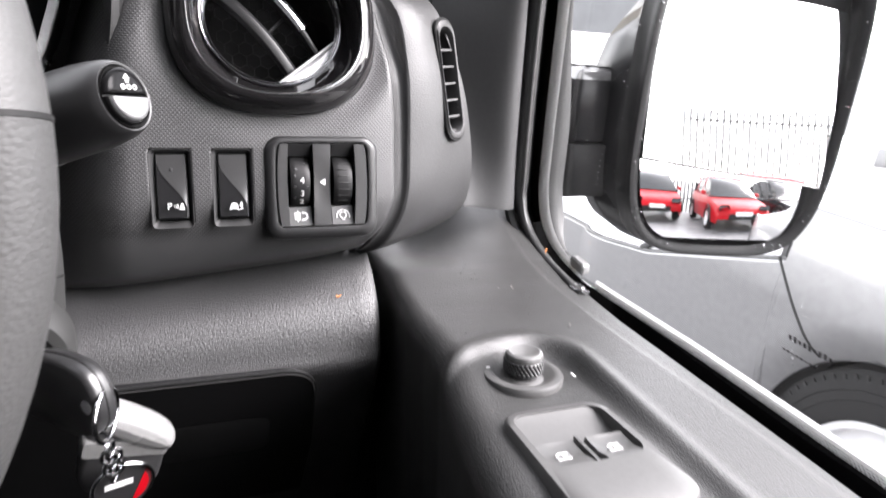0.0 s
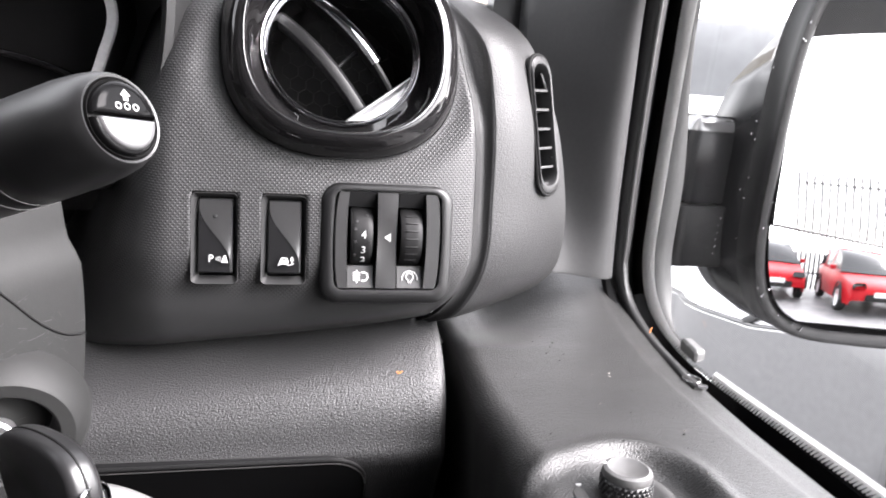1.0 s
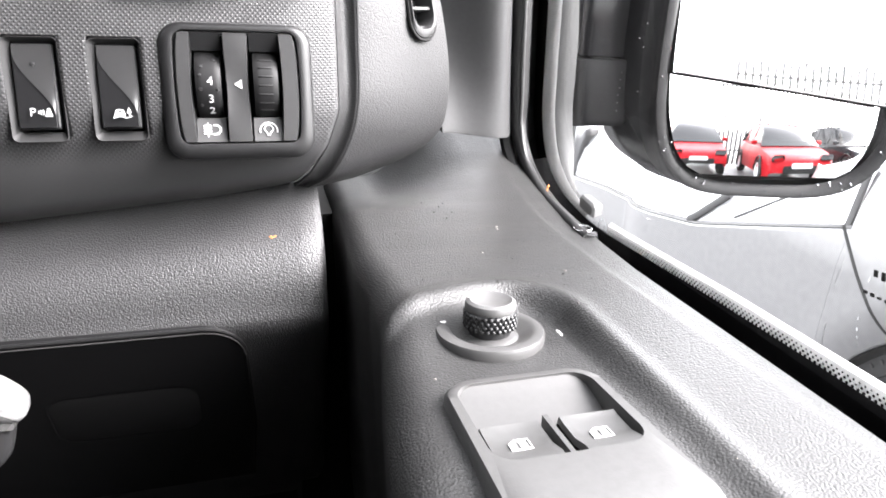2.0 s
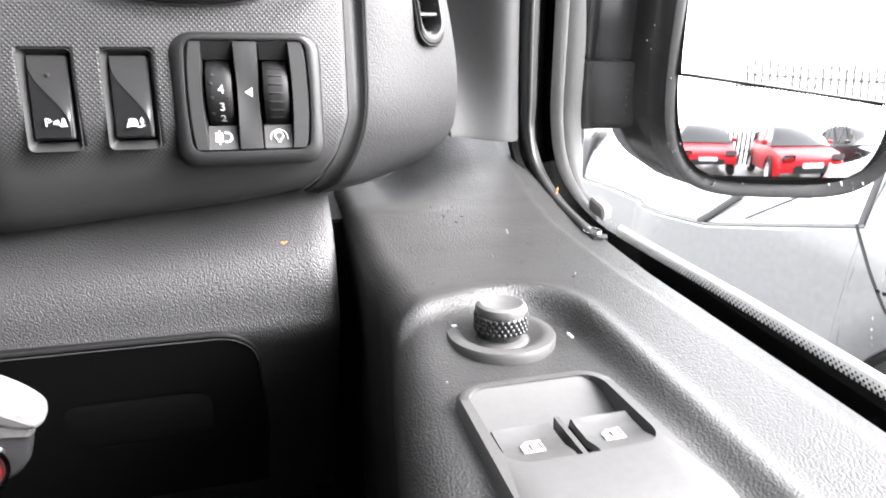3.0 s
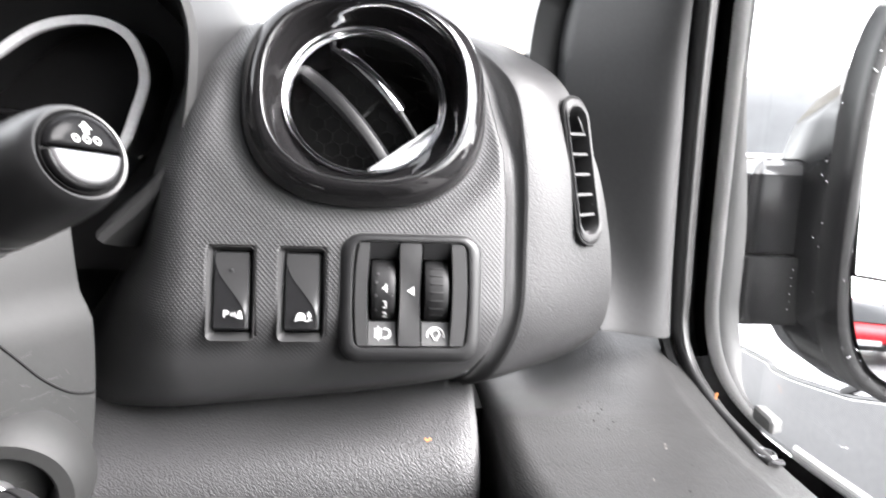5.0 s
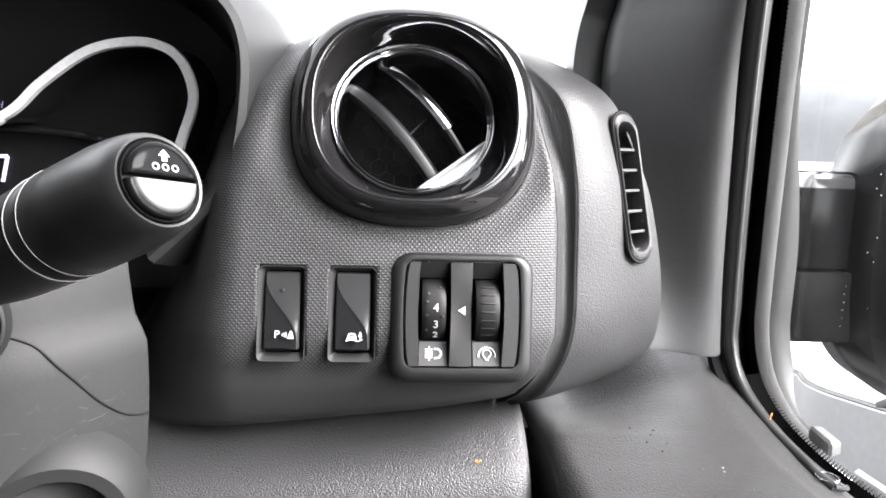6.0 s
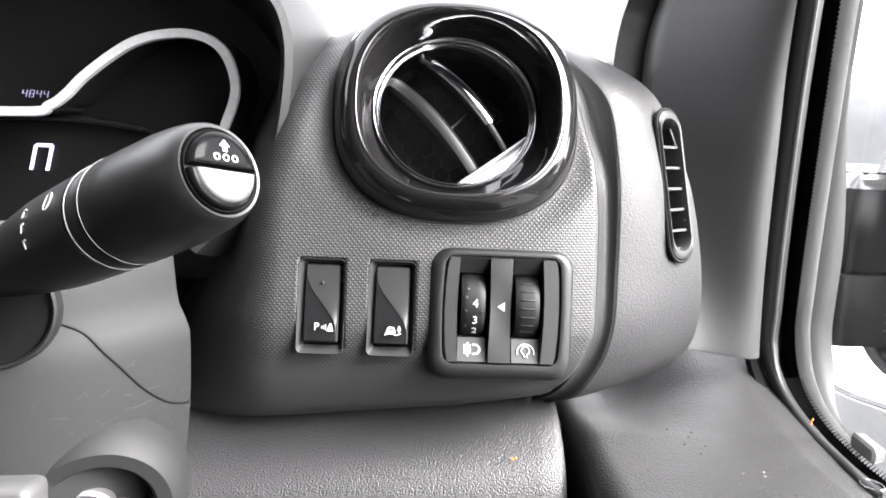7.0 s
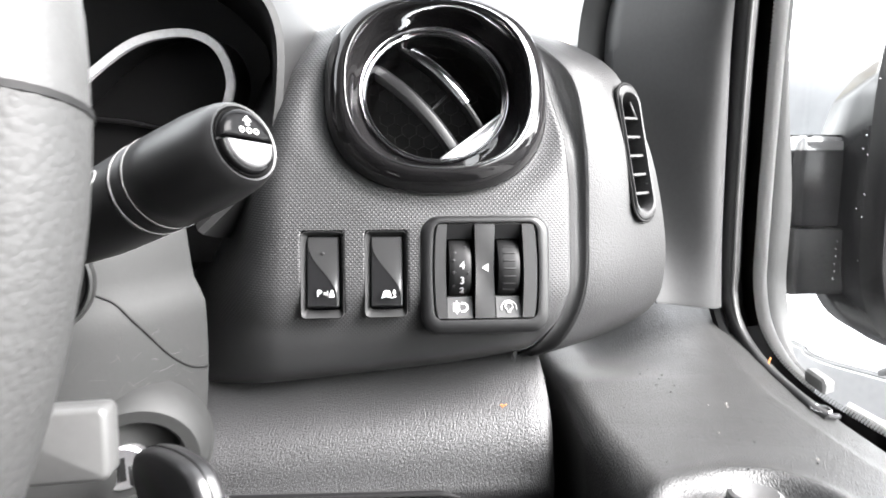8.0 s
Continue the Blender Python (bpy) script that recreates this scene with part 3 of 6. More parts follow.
part("bezel", grid(rows, close_v=True), STALK, unit_t, "rounded satin black bezel", sharp=50)
part("backing", stack(bi, BF, [(0, -0.014), (0.0, -0.0135)]), DEEP, unit_t)
BF = BF.moved(0, 0.0022, 0.0020)
# the insert: bowed sides, a middle rib and two sunk channels
WX = (-0.0149, 0.0137)
WZ, WR, WD = 0.0020, 0.0190, -0.0172
for sgn, x0 in ((-1, -0.0223), (1, 0.0211)):
    rows = []
    for z in np.linspace(-0.0272, 0.0272, 15):
        xe = sgn * (0.0303 - 0.0014 * (2 * z / 0.055) ** 2 - 0.0008 * (2 * z / 0.055) ** 8)
        rows.append([BF.at(xe, z, -0.004), BF.at(xe, z, 0.0002), BF.at(xe - sgn * 0.0006, z, 0.0008), BF.at(x0 + sgn * 0.0012 * (1 - (2 * z / 0.055) ** 2), z, 0.0008), BF.at(x0, z, -0.012)])
    part("insert_side", grid(rows), UNITDARK, unit_t, sharp=30)
rib = []
for z in np.linspace(-0.0272, 0.0272, 25):
    s = (z + 0.0272) / 0.0544
    half = 0.0058 - 0.0006 * math.sin(math.pi * s) ** 2
    dip = -0.0016 * math.sin(math.pi * min(1, s * 1.1)) ** 2
    rib.append([BF.at(-0.0006 - half - 0.0004, z, -0.012), BF.at(-0.0006 - half, z, 0.0008 + dip * 0.6), BF.at(-0.0006 - half * 0.5, z, 0.001 + dip), BF.at(-0.0006 + half * 0.5, z, 0.001 + dip), BF.at(-0.0006 + half, z, 0.0008 + dip * 0.6), BF.at(-0.0006 + half + 0.0004, z, -0.012)])
part("middle_rib", grid(rib), UNITDARK, unit_t, sharp=30)
for x in WX:
    # sloped lower plate with its symbol, sloped upper plate, the wheel between
    part("lower_plate", grid([[BF.at(x - 0.0074, z, h), BF.at(x + 0.0074, z, h)] for z, h in ((-0.0273, -0.0010), (-0.0152, -0.0052), (-0.0148, -0.014))]), UNITGREY, unit_t, smooth=False)
    part("upper_plate", grid([[BF.at(x - 0.0074, z, h), BF.at(x + 0.0074, z, h)] for z, h in ((0.0182, -0.014), (0.0190, -0.0062), (0.0273, 0.0002))]), SATIN, unit_t, smooth=False)
    wf = Frame(BF.at(x, WZ, WD), BF.v, BF.w)
    rows = []
    for a in np.linspace(-0.0062, 0.0062, 9):
        k = 1 - 0.05 * (a / 0.0062) ** 4
        rows.append([wf.at(WR * k * math.cos(q), WR * k * math.sin(q), a) for q in np.linspace(0, 2 * math.pi, 120, endpoint=False)])
    v, g = grid(rows, close_v=True)
    g += [tuple(range(120)), tuple(8 * 120 + j for j in range(120))]
    wheel = part("thumbwheel", (v, g), WHEELBLACK, unit_t, "ribbed black thumbwheel" if x > 0 else "black thumbwheel with numbers", sharp=50)
    if x > 0:
        for ang in (-44, -30, -16, -2, 12, 26, 40):
            q = radians(ang)
            df = Frame(BF.at(x, WZ + (WR - 0.0002) * math.sin(q), WD + (WR - 0.0002) * math.cos(q)), BF.u, BF.v * math.cos(q) - BF.w * math.sin(q))
            part("grip_bar", stack(rrect(0.0074, 0.0013, 0.0006, 3), df, [(0, -0.0004), (0.0001, 0.0004), (0.0004, 0.0006)]), WHEELBLACK, wheel)
    else:
        for digit, ang in (("4", 4), ("3", -23), ("2", -44)):
            q = radians(ang)
            df = Frame(BF.at(x + 0.0010, WZ + (WR + 0.0002) * math.sin(q), WD + (WR + 0.0002) * math.cos(q)), BF.u, BF.v * math.cos(q) - BF.w * math.sin(q))
            writing("number", digit, 0.0062, df, WHITE, wheel)
        for ang, a in ((28, -0.003), (40, 0.003), (14, -0.0038), (-8, -0.0038), (-9, 0.0042), (-34, -0.0038)):
            q = radians(ang)
            df = Frame(BF.at(x + a, WZ + WR * math.sin(q), WD + WR * math.cos(q)), BF.u, BF.v * math.cos(q) - BF.w * math.sin(q))
            part("detent_dimple", lathe(df, [(0.0009, -0.0003), (0.0008, 0.0002), (0.0003, 0.0003)], 10), SMOOTH, wheel)
part("arrow_mark", ([BF.at(a, b, -0.0001) for a, b in ((-0.0022, 0.0020), (0.0016, 0.0044), (0.0016, -0.0004))], [(0, 1, 2)]), WHITE, unit_t, smooth=False)
LP = Frame(BF.at(WX[0] + 0.0004, -0.0212, -0.0030), BF.u, BF.v * 1.0 - BF.w * 0.333)
part("lamp_mark", ([LP.at(a, b, 0.0004) for a, b in [(0.0002, 0.0030), (0.0026, 0.0028), (0.0042, 0.0014), (0.0044, -0.0008), (0.0030, -0.0026), (0.0002, -0.0030), (0.0002, -0.0020), (0.0024, -0.0018), (0.0034, -0.0004), (0.0032, 0.0010), (0.0022, 0.0019), (0.0002, 0.0020)]], [tuple(range(12))]), WHITE, unit_t, smooth=False)
for b in (0.0022, 0.0008, -0.0006, -0.0020):
    part("beam_mark", box(LP.moved(-0.0026, b, 0.0002), 0.0040, 0.0007, 0.0003), WHITE, unit_t, smooth=False)
part("level_mark", box(LP.moved(-0.0024, 0.0, 0.0002), 0.0007, 0.0075, 0.00032), WHITE, unit_t, smooth=False)
LQ = Frame(BF.at(WX[1], -0.0212, -0.0030), BF.u, BF.v * 1.0 - BF.w * 0.333)
part("dial_arc_mark", sweep([LQ.at(0.0045 * math.cos(q), -0.001 + 0.0045 * math.sin(q), 0.0004) for q in np.linspace(-0.2, math.pi + 0.2, 20)], circle(0.0004, 6), up=tuple(LQ.w)), WHITE, unit_t)
part("bulb_mark", sweep([LQ.at(a, b, 0.0004) for a, b in curve([(-0.0006, -0.0036), (-0.0008, -0.0022), (-0.0022, -0.0004), (-0.0016, 0.0016), (0, 0.0022), (0.0016, 0.0016), (0.0022, -0.0004), (0.0008, -0.0022), (0.0006, -0.0036)], 26)], circle(0.00035, 6), up=tuple(LQ.w)), WHITE, unit_t)

# ---- round air vent ----
vent = thing("round_air_vent", tuple(VENT.at(0, 0, -0.01)), "round air vent with a glossy black surround and chrome ring", "air vent")
outer = np.array(super_round(1, 0.922, 2.5, 128))
inner = np.array(super_round(1, 1, 2.0, 128))


def ring(levels, f=VENT):
    """Levels of (radius, height, share of the squared outline)."""
    return [[f.at(*((outer[i] * k + inner[i] * (1 - k)) * r), h) for i in range(128)] for r, h, k in levels]


# the louvre sits turned up in its socket
BALL = VENT.moved(0.0, 0.0035, -0.0075).turned(tilt=-6)
socket = [[BALL.at(*(inner[i] * 0.0458), -0.0020) for i in range(128)]]
part("surround", grid(ring([(0.0640, -0.016, 1), (0.0664, -0.005, 1), (0.0668, -0.001, 1), (0.0662, 0.0025, 1), (0.0648, 0.0075, 1), (0.0625, 0.0120, 0.97), (0.0596, 0.0153, 0.93), (0.0570, 0.0172, 0.90), (0.0552, 0.0179, 0.88), (0.0540, 0.0178, 0.87), (0.0532, 0.0170, 0.86), (0.0524, 0.0150, 0.84), (0.0512, 0.0095, 0.75), (0.0500, 0.0035, 0.55), (0.0488, -0.0025, 0.3), (0.0472, -0.0055, 0.1)]) + socket, close_v=True), PIANO, vent, "piano black surround", sharp=60)
part("crest_line", grid(ring([(0.0545, 0.0176, 0.87), (0.0545, 0.0183, 0.87), (0.0539, 0.0183, 0.87), (0.0539, 0.0176, 0.87)]), close_u=True, close_v=True), DARKCHROME, vent, "thin bright line on the crest")
part("rim_line", grid(ring([(0.0668, -0.004, 1), (0.0673, 0.000, 1), (0.0666, 0.0020, 1), (0.0658, 0.0005, 1)]), close_v=True), DARKCHROME, vent, "thin bright line round the edge")
part("chrome_ring", grid(ring([(0.0460, -0.0030, 0), (0.0461, 0.0000, 0), (0.0454, 0.0012, 0), (0.0446, 0.0008, 0), (0.0438, -0.0008, 0)], BALL), close_v=True), DARKCHROME, vent, "thin chrome ring")
part("ring_step", grid(ring([(0.0438, -0.0006, 0), (0.0432, -0.0030, 0), (0.0428, -0.0034, 0)], BALL), close_v=True), DARKCHROME, vent)
part("inner_ring", grid(ring([(0.0428, -0.0036, 0), (0.0426, -0.0026, 0), (0.0421, -0.0024, 0), (0.0417, -0.0032, 0), (0.0408, -0.0080, 0), (0.0400, -0.0120, 0)], BALL), close_v=True), DARKCHROME, vent, "inner chrome ring")
part("barrel", grid(ring([(0.0402, -0.0115, 0), (0.0400, -0.014, 0), (0.0398, -0.025, 0), (0.038, -0.040, 0)], BALL), close_v=True), PIANO, vent)
# near-black plate: the dark of the duct's depth is in its colour
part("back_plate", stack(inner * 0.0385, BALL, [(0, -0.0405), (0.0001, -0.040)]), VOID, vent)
VENT = BALL.moved(0, 0, 0.0075)
# honeycomb at the back of the duct
comb = []
for i in range(-4, 5):
    for j in range(-4, 5):
        cx, cy = 0.0095 * (i + 0.5 * (j % 2)), 0.0082 * j
        if math.hypot(cx, cy) < 0.034:
            hexa = [VENT.at(cx + 0.0054 * math.sin(radians(60 * q)), cy + 0.0054 * math.cos(radians(60 * q)), -0.0445) for q in range(6)]
            comb.append(sweep(hexa, circle(0.00028, 5), up=tuple(VENT.w), closed=True))
tagged(part("honeycomb", joined(*comb), COMB, vent), kind="stuff")
VA = radians(-50)
SV = Frame(VENT.o, VENT.u * math.cos(VA) + VENT.v * math.sin(VA), VENT.v * math.cos(VA) - VENT.u * math.sin(VA))
for off, nm in ((0.0092, "chrome edged vane"), (-0.0125, "black vane")):
    half = math.sqrt(0.0412**2 - off**2)
    rows = []
    for s in np.linspace(-1, 1, 25):
        c = off + 0.0035 * (1 - s * s) * (1 if off > 0 else 0.6)
        top = -0.0095 - 0.007 * s * s
        rows.append([SV.at(s * half, c + a * (1.0 if off > 0 else 1.9), top + h) for a, h in ((-0.0026, -0.0045), (-0.0020, -0.0008), (-0.0006, 0.0), (0.0008, -0.0004), (0.0020, -0.0030), (0.0014, -0.011), (-0.0018, -0.011))])
    v = part("vane", grid(rows, close_v=True), GREY if off > 0 else STALK, vent, nm, sharp=35)
    if off > 0:
        part("chrome_strip", sweep([SV.at(s * half, off + 0.0035 * (1 - s * s) + 0.0001, -0.0086 - 0.007 * s * s) for s in np.linspace(-0.82, 0.42, 19)], circle(0.0040, 10, 0.0018), up=tuple(SV.w + 0.45 * VENT.v)), CHROME, v, "chrome strip")
tab = []
for q in np.linspace(radians(-88), radians(-18), 25):
    k = (q - radians(-88)) / radians(70)
    e0, e1 = np.array([math.cos(radians(-88)), math.sin(radians(-88))]), np.array([math.cos(radians(-18)), math.sin(radians(-18))])
    chord = (e0 + (e1 - e0) * k) * 0.0418
    rim = np.array([math.cos(q), math.sin(q)]) * 0.0421
    tab.append([BALL.at(*(rim + (chord - rim) * s), -0.0045 + 0.0030 * s - 0.0016 * math.sin(math.pi * s)) for s in np.linspace(0, 1, 7)])
part("grip_tab", grid(tab), TABGREY, vent, "satin silver grip tab", thick=0.001)
part("link_bar", sweep([SV.at(0.004, -0.012, -0.020), SV.at(0.002, 0.010, -0.020)], circle(0.001, 6), up=tuple(SV.w)), SMOOTH, vent)

# ---- slim side vent in the end cap ----
side_vent = thing("side_air_vent", tuple(SVF.at(0, -0.045)), "slim upright demister vent with five slats", "air vent")
slot = np.array(rrect(0.0212, 0.083, 0.0096, 8))
rows = [[SVF.at(*(q * k), h) for q in slot] for k, h in ((1.06, -0.010), (1.05, 0.0004), (1.0, 0.0014))]
rows += [[SVF.at(q[0] * k, q[1] * (0.5 + 0.5 * k) * 0.985, h) for q in slot] for k, h in ((0.90, 0.0011), (0.84, -0.001), (0.80, -0.012))]
part("frame", grid(rows, close_v=True), GRAIN, side_vent, "black oval frame")
part("duct", stack(slot * (0.8, 0.9), SVF, [(0, -0.0118), (0.0001, -0.0115)]), DEEP, side_vent)
for k in range(5):
    b = -0.0265 + 0.0122 * k
    part("slat", box(Frame(SVF.at(0.0, b, -0.011), SVF.u, SVF.v), 0.0170, 0.0015, 0.0100), UNITGREY, side_vent)
part("groove", sweep([SVF.at(*(q * 1.075), -0.001) for q in slot], circle(0.0011, 6), up=tuple(SVF.w), closed=True), DEEP, side_vent)

# ---- instrument hood and cluster ----
LIP = curve([(-0.36, 1.36), (-0.375, 1.42), (-0.33, 1.478), (-0.21, 1.497), (-0.125, 1.489), (-0.078, 1.468), (-0.051, 1.444), (-0.0405, 1.427), (-0.0385, 1.401), (-0.045, 1.359), (-0.060, 1.334), (-0.09, 1.305)], 72)
tan = np.gradient(LIP, axis=0)
nor = np.stack([-tan[:, 1], tan[:, 0]], 1)
nor /= np.linalg.norm(nor, axis=1)[:, None]
rows = []
for off, y in ((-0.020, 0.545), (-0.010, 0.50), (-0.0035, 0.468), (0.0, 0.4625), (0.004, 0.4640), (0.0095, 0.478), (0.0135, 0.497), (0.0165, 0.518), (0.017, 0.56)):
    rows.append([(q[0] + n[0] * off, y, q[1] + n[1] * off) for q, n in zip(LIP, nor)])
part("instrument_hood", grid(rows), HOODBLACK, dashboard, "grained hood over the instruments", thick=0.0)
cluster = thing("instrument_cluster", (-0.2, 0.54, 1.32), "black instrument cluster with a satin outline and lit digits", "instrument cluster")
part("dial_plate", block((-0.40, 0.545, 1.27), (-0.055, 0.552, 1.50)), DIAL, cluster, "dark dial plate")
TRIM = curve([(-0.40, 1.372), (-0.30, 1.374), (-0.20, 1.376), (-0.185, 1.3803), (-0.175, 1.3871), (-0.1615, 1.4003), (-0.1351, 1.4188), (-0.1095, 1.4251), (-0.0904, 1.4221), (-0.0800, 1.4114), (-0.076, 1.3939), (-0.082, 1.3741), (-0.0905, 1.3539), (-0.11, 1.325)], 70)
part("outline_trim", sweep([(x, 0.503, z) for x, z in TRIM], [(-0.003, -0.0018), (0.003, -0.0018), (0.0024, 0.001), (-0.0024, 0.001)], up=(0, -1, 0)), TRIMSILVER, cluster, "satin silver outline")
rows = []
for k, y in ((1.0, 0.505), (1.02, 0.53), (1.03, 0.546)):
    rows.append([(-0.2 + (x + 0.2) * k, y, 1.36 + (z - 1.36) * k) for x, z in TRIM])
part("dial_well", grid(rows), SMOOTH, cluster)
part("lower_brow", sweep([(x, 0.538, z) for x, z in curve([(-0.36, 1.358), (-0.24, 1.372), (-0.17, 1.372), (-0.12, 1.362), (-0.09, 1.345)], 24)], circle(0.0025, 8), up=(0, -1, 0)), PIANO, cluster)
DF = Frame((-0.2140, 0.5435, 1.3475), (1, 0, 0), (0.22, 0, 1))


def segment_digit(f, w, h, bars, t, owner, material_):
    """A slanted seven-segment digit; each bar is a thin slab."""
    spots = {"a": (0, h / 2, w, t), "g": (0, 0, w, t), "d": (0, -h / 2, w, t), "f": (-w / 2, h / 4, t, h / 2), "b": (w / 2, h / 4, t, h / 2), "e": (-w / 2, -h / 4, t, h / 2), "c": (w / 2, -h / 4, t, h / 2)}
    for b in bars:
        x, z, bw, bh = spots[b]
        v, g = box(f.moved(x, z), bw, bh, 0.0005)
        part("digit_bar", ([p + f.u * 0.25 * float((p - f.o) @ f.v) for p in v], g), material_, owner, smooth=False)


segment_digit(DF, 0.0105, 0.0165, "afbec", 0.0024, cluster, DISPLAY)
OF = Frame((-0.2165, 0.5435, 1.3885), (1, 0, 0), (0, 0, 1))
for k, bars in enumerate(("fgbc", "afbgecd", "fgbc", "fgbc")):
    segment_digit(OF.moved(0.0045 * k - 0.006, 0), 0.0026, 0.0044, bars, 0.0003, cluster, DISPLAYDIM)

# ---- wiper stalk ----
ST0, ST1 = np.array([-0.154, 0.378, 1.300]), np.array([-0.0192, 0.2905, 1.3580])
axis = unit(ST1 - ST0)
STF = Frame(ST1, unit(np.cross((0, 0, 1.0), axis)), np.cross(axis, unit(np.cross((0, 0, 1.0), axis))))
LEN = float(np.linalg.norm(ST1 - ST0))
stalk = thing("wiper_stalk", tuple(ST0), "black column stalk with a chrome and black end button", "stalk")
prof_st = [(0.0085, -LEN), (0.0105, -LEN * 0.80), (0.0150, -LEN * 0.62), (0.0168, -LEN * 0.50), (0.0172, -LEN * 0.43)]
part("body", lathe(STF, prof_st + [(0.0174, -LEN * 0.305), (0.0170, -LEN * 0.303), (0.0170, -LEN * 0.297), (0.0174, -LEN * 0.295)], 48), STALK, stalk, sharp=25)
part("twist_sleeve", lathe(STF, [(0.0174, -LEN * 0.292), (0.0175, -LEN * 0.258), (0.0171, -LEN * 0.255), (0.0171, -LEN * 0.249), (0.0175, -LEN * 0.246), (0.0173, -LEN * 0.18), (0.0169, -LEN * 0.10), (0.0162, -LEN * 0.055), (0.0153, -LEN * 0.024), (0.0143, -LEN * 0.006), (0.0133, 0.0004), (0.0126, 0.0002), (0.0121, -0.0010), (0.0119, -0.003)], 48), STALK, stalk, "satin black sleeve", sharp=50)
for back in (0.2935, 0.2475):
    part("ring_line", lathe(STF, [(0.0173, -LEN * back - 0.0002), (0.01765, -LEN * back - 0.0001), (0.01765, -LEN * back + 0.0001), (0.0173, -LEN * back + 0.0002)], 48, caps=False), KNOBGREY, stalk, "pale edge of the sleeve joint")
half = lambda a0, a1, r: [(r * math.cos(q), r * math.sin(q)) for q in np.linspace(a0, a1, 24)]
tip = STF.turned(0, 0)
roll = radians(-8)
TF = Frame(STF.o, STF.u * math.cos(roll) + STF.v * math.sin(roll), STF.v * math.cos(roll) - STF.u * math.sin(roll))
part("end_seat", lathe(TF, [(0.0121, -0.003), (0.0119, 0.0006), (0.0110, -0.0003)], 40), DEEP, stalk)


def half_dome(up, r, levels):
    """A half disc whose rings shrink towards its middle, each (share, height)."""
    ring_ = [(r * math.cos(q), r * math.sin(q) * up) for q in np.linspace(0.05, math.pi - 0.05, 24)]
    rows_ = [[TF.at(a * k, 0.42 * r * up + (b - 0.42 * r * up) * k, h) for a, b in ring_] for k, h in levels]
    v_, g_ = grid(rows_, close_v=True)
    return v_, g_ + [tuple((len(levels) - 1) * 24 + j for j in range(24))]


part("end_button", half_dome(1, 0.0110, [(1, -0.002), (1, 0.0010), (0.95, 0.0020), (0.86, 0.0026), (0.6, 0.0030)]), BUTTONBLACK, stalk, "glossy black button with wash symbol")
lower_button = part("end_button", half_dome(-1, 0.0112, [(1, -0.002), (1, 0.0010), (0.96, 0.0019), (0.90, 0.0022)]), BUTTONBLACK, stalk, "black button with a silver face")
part("silver_face", half_dome(-1, 0.0099, [(0.99, 0.0016), (0.97, 0.0026), (0.90, 0.0033), (0.7, 0.0038), (0.4, 0.0040)]), SILVERFACE, lower_button, "domed satin silver face")
for k in (-1, 0, 1):
    part("dot_mark", sweep([TF.at(0.0030 * k + 0.0009 * math.cos(q), 0.0030 + 0.0009 * math.sin(q), 0.0031) for q in np.linspace(0, 2 * math.pi, 12, endpoint=False)], circle(0.00022, 5), up=tuple(TF.w), closed=True), WHITE, stalk)
part("spray_mark", ([TF.at(a * 0.8, 0.0004 + b * 0.95, 0.0031) for a, b in ((-0.0010, 0.0046), (0.0010, 0.0046), (0.0010, 0.0062), (0.0022, 0.0062), (0, 0.0082), (-0.0022, 0.0062), (-0.0010, 0.0062))], [tuple(range(7))]), WHITE, stalk, smooth=False)


def on_stalk(back, ang, r):
    q = radians(ang)
    d = STF.u * math.cos(q) + STF.v * math.sin(q)
    return Frame(STF.o - axis * back * LEN + d * r, axis, np.cross(d, axis) * 1.0)


ringf = on_stalk(0.36, 150, 0.0174)
part("zero_mark", sweep([ringf.at(0.0019 * math.cos(q), 0.0031 * math.sin(q), 0.0001) for q in np.linspace(0, 2 * math.pi, 16, endpoint=False)], circle(0.00022, 5), up=tuple(ringf.w), closed=True), WHITE, stalk)
for back, ang in ((0.455, 150), (0.452, 167), (0.450, 185)):
    f = on_stalk(back, ang, 0.0172)
    part("position_mark", joined(box(f, 0.0007, 0.0030, 0.0003), box(f.moved(0.0008, 0.0013), 0.0016, 0.0006, 0.0003)), WHITE, stalk, smooth=False)

# ---- steering column ----
column = thing("steering_column", (-0.19, 0.45, 1.12), "dark grey scuffed steering column cover with ignition lock", "steering column")


def col_edge(z):
    k = min(1.0, max(0.0, (z - 1.272) / 0.018))
    return -0.0735 - 1.2 * (z - 1.262) ** 2 - 6.0 * max(0.0, 1.20 - z) ** 2 - 0.005 * k * k * (3 - 2 * k)


def col_y(x, z):
    t = min(1.0, max(-1.0, (x + 0.19) / (col_edge(z) + 0.19)))
    return 0.338 + 0.078 * abs(t) ** 2.8 + 5.6 * max(0.0, z - 1.30) ** 2 + 0.9 * max(0.0, 1.2 - z) ** 1.5


rows = []
for z in np.linspace(1.12, 1.331, 34):
    e = col_edge(z)
    w = e + 0.19
    row = [(-0.19 + w * math.sin(a), 0, z) for a in np.linspace(-math.pi / 2, math.pi / 2, 41)]
    row = [(x, col_y(x, z), z) for x, _, z in row]
    rows.append([(row[0][0], 0.56, z)] + row + [(row[-1][0] - 0.030, 0.47, z), (row[-1][0] - 0.075, 0.56, z)])
part("cover", grid(rows), COVER, column, "scuffed grey two-part cover", sharp=60)
SPLIT = curve([(-0.20, 1.296), (-0.14, 1.2945), (-0.1166, 1.2913), (-0.1096, 1.288), (-0.102, 1.2809), (-0.0941, 1.2667), (-0.087, 1.2514), (-0.0809, 1.2411), (-0.0763, 1.2371), (-0.0742, 1.2366)], 50)
part("split_line", sweep([(x, col_y(x, z) - 0.0001, z) for x, z in SPLIT], circle(0.0007, 6), up=(0, 1, 0)), DEEP, column)
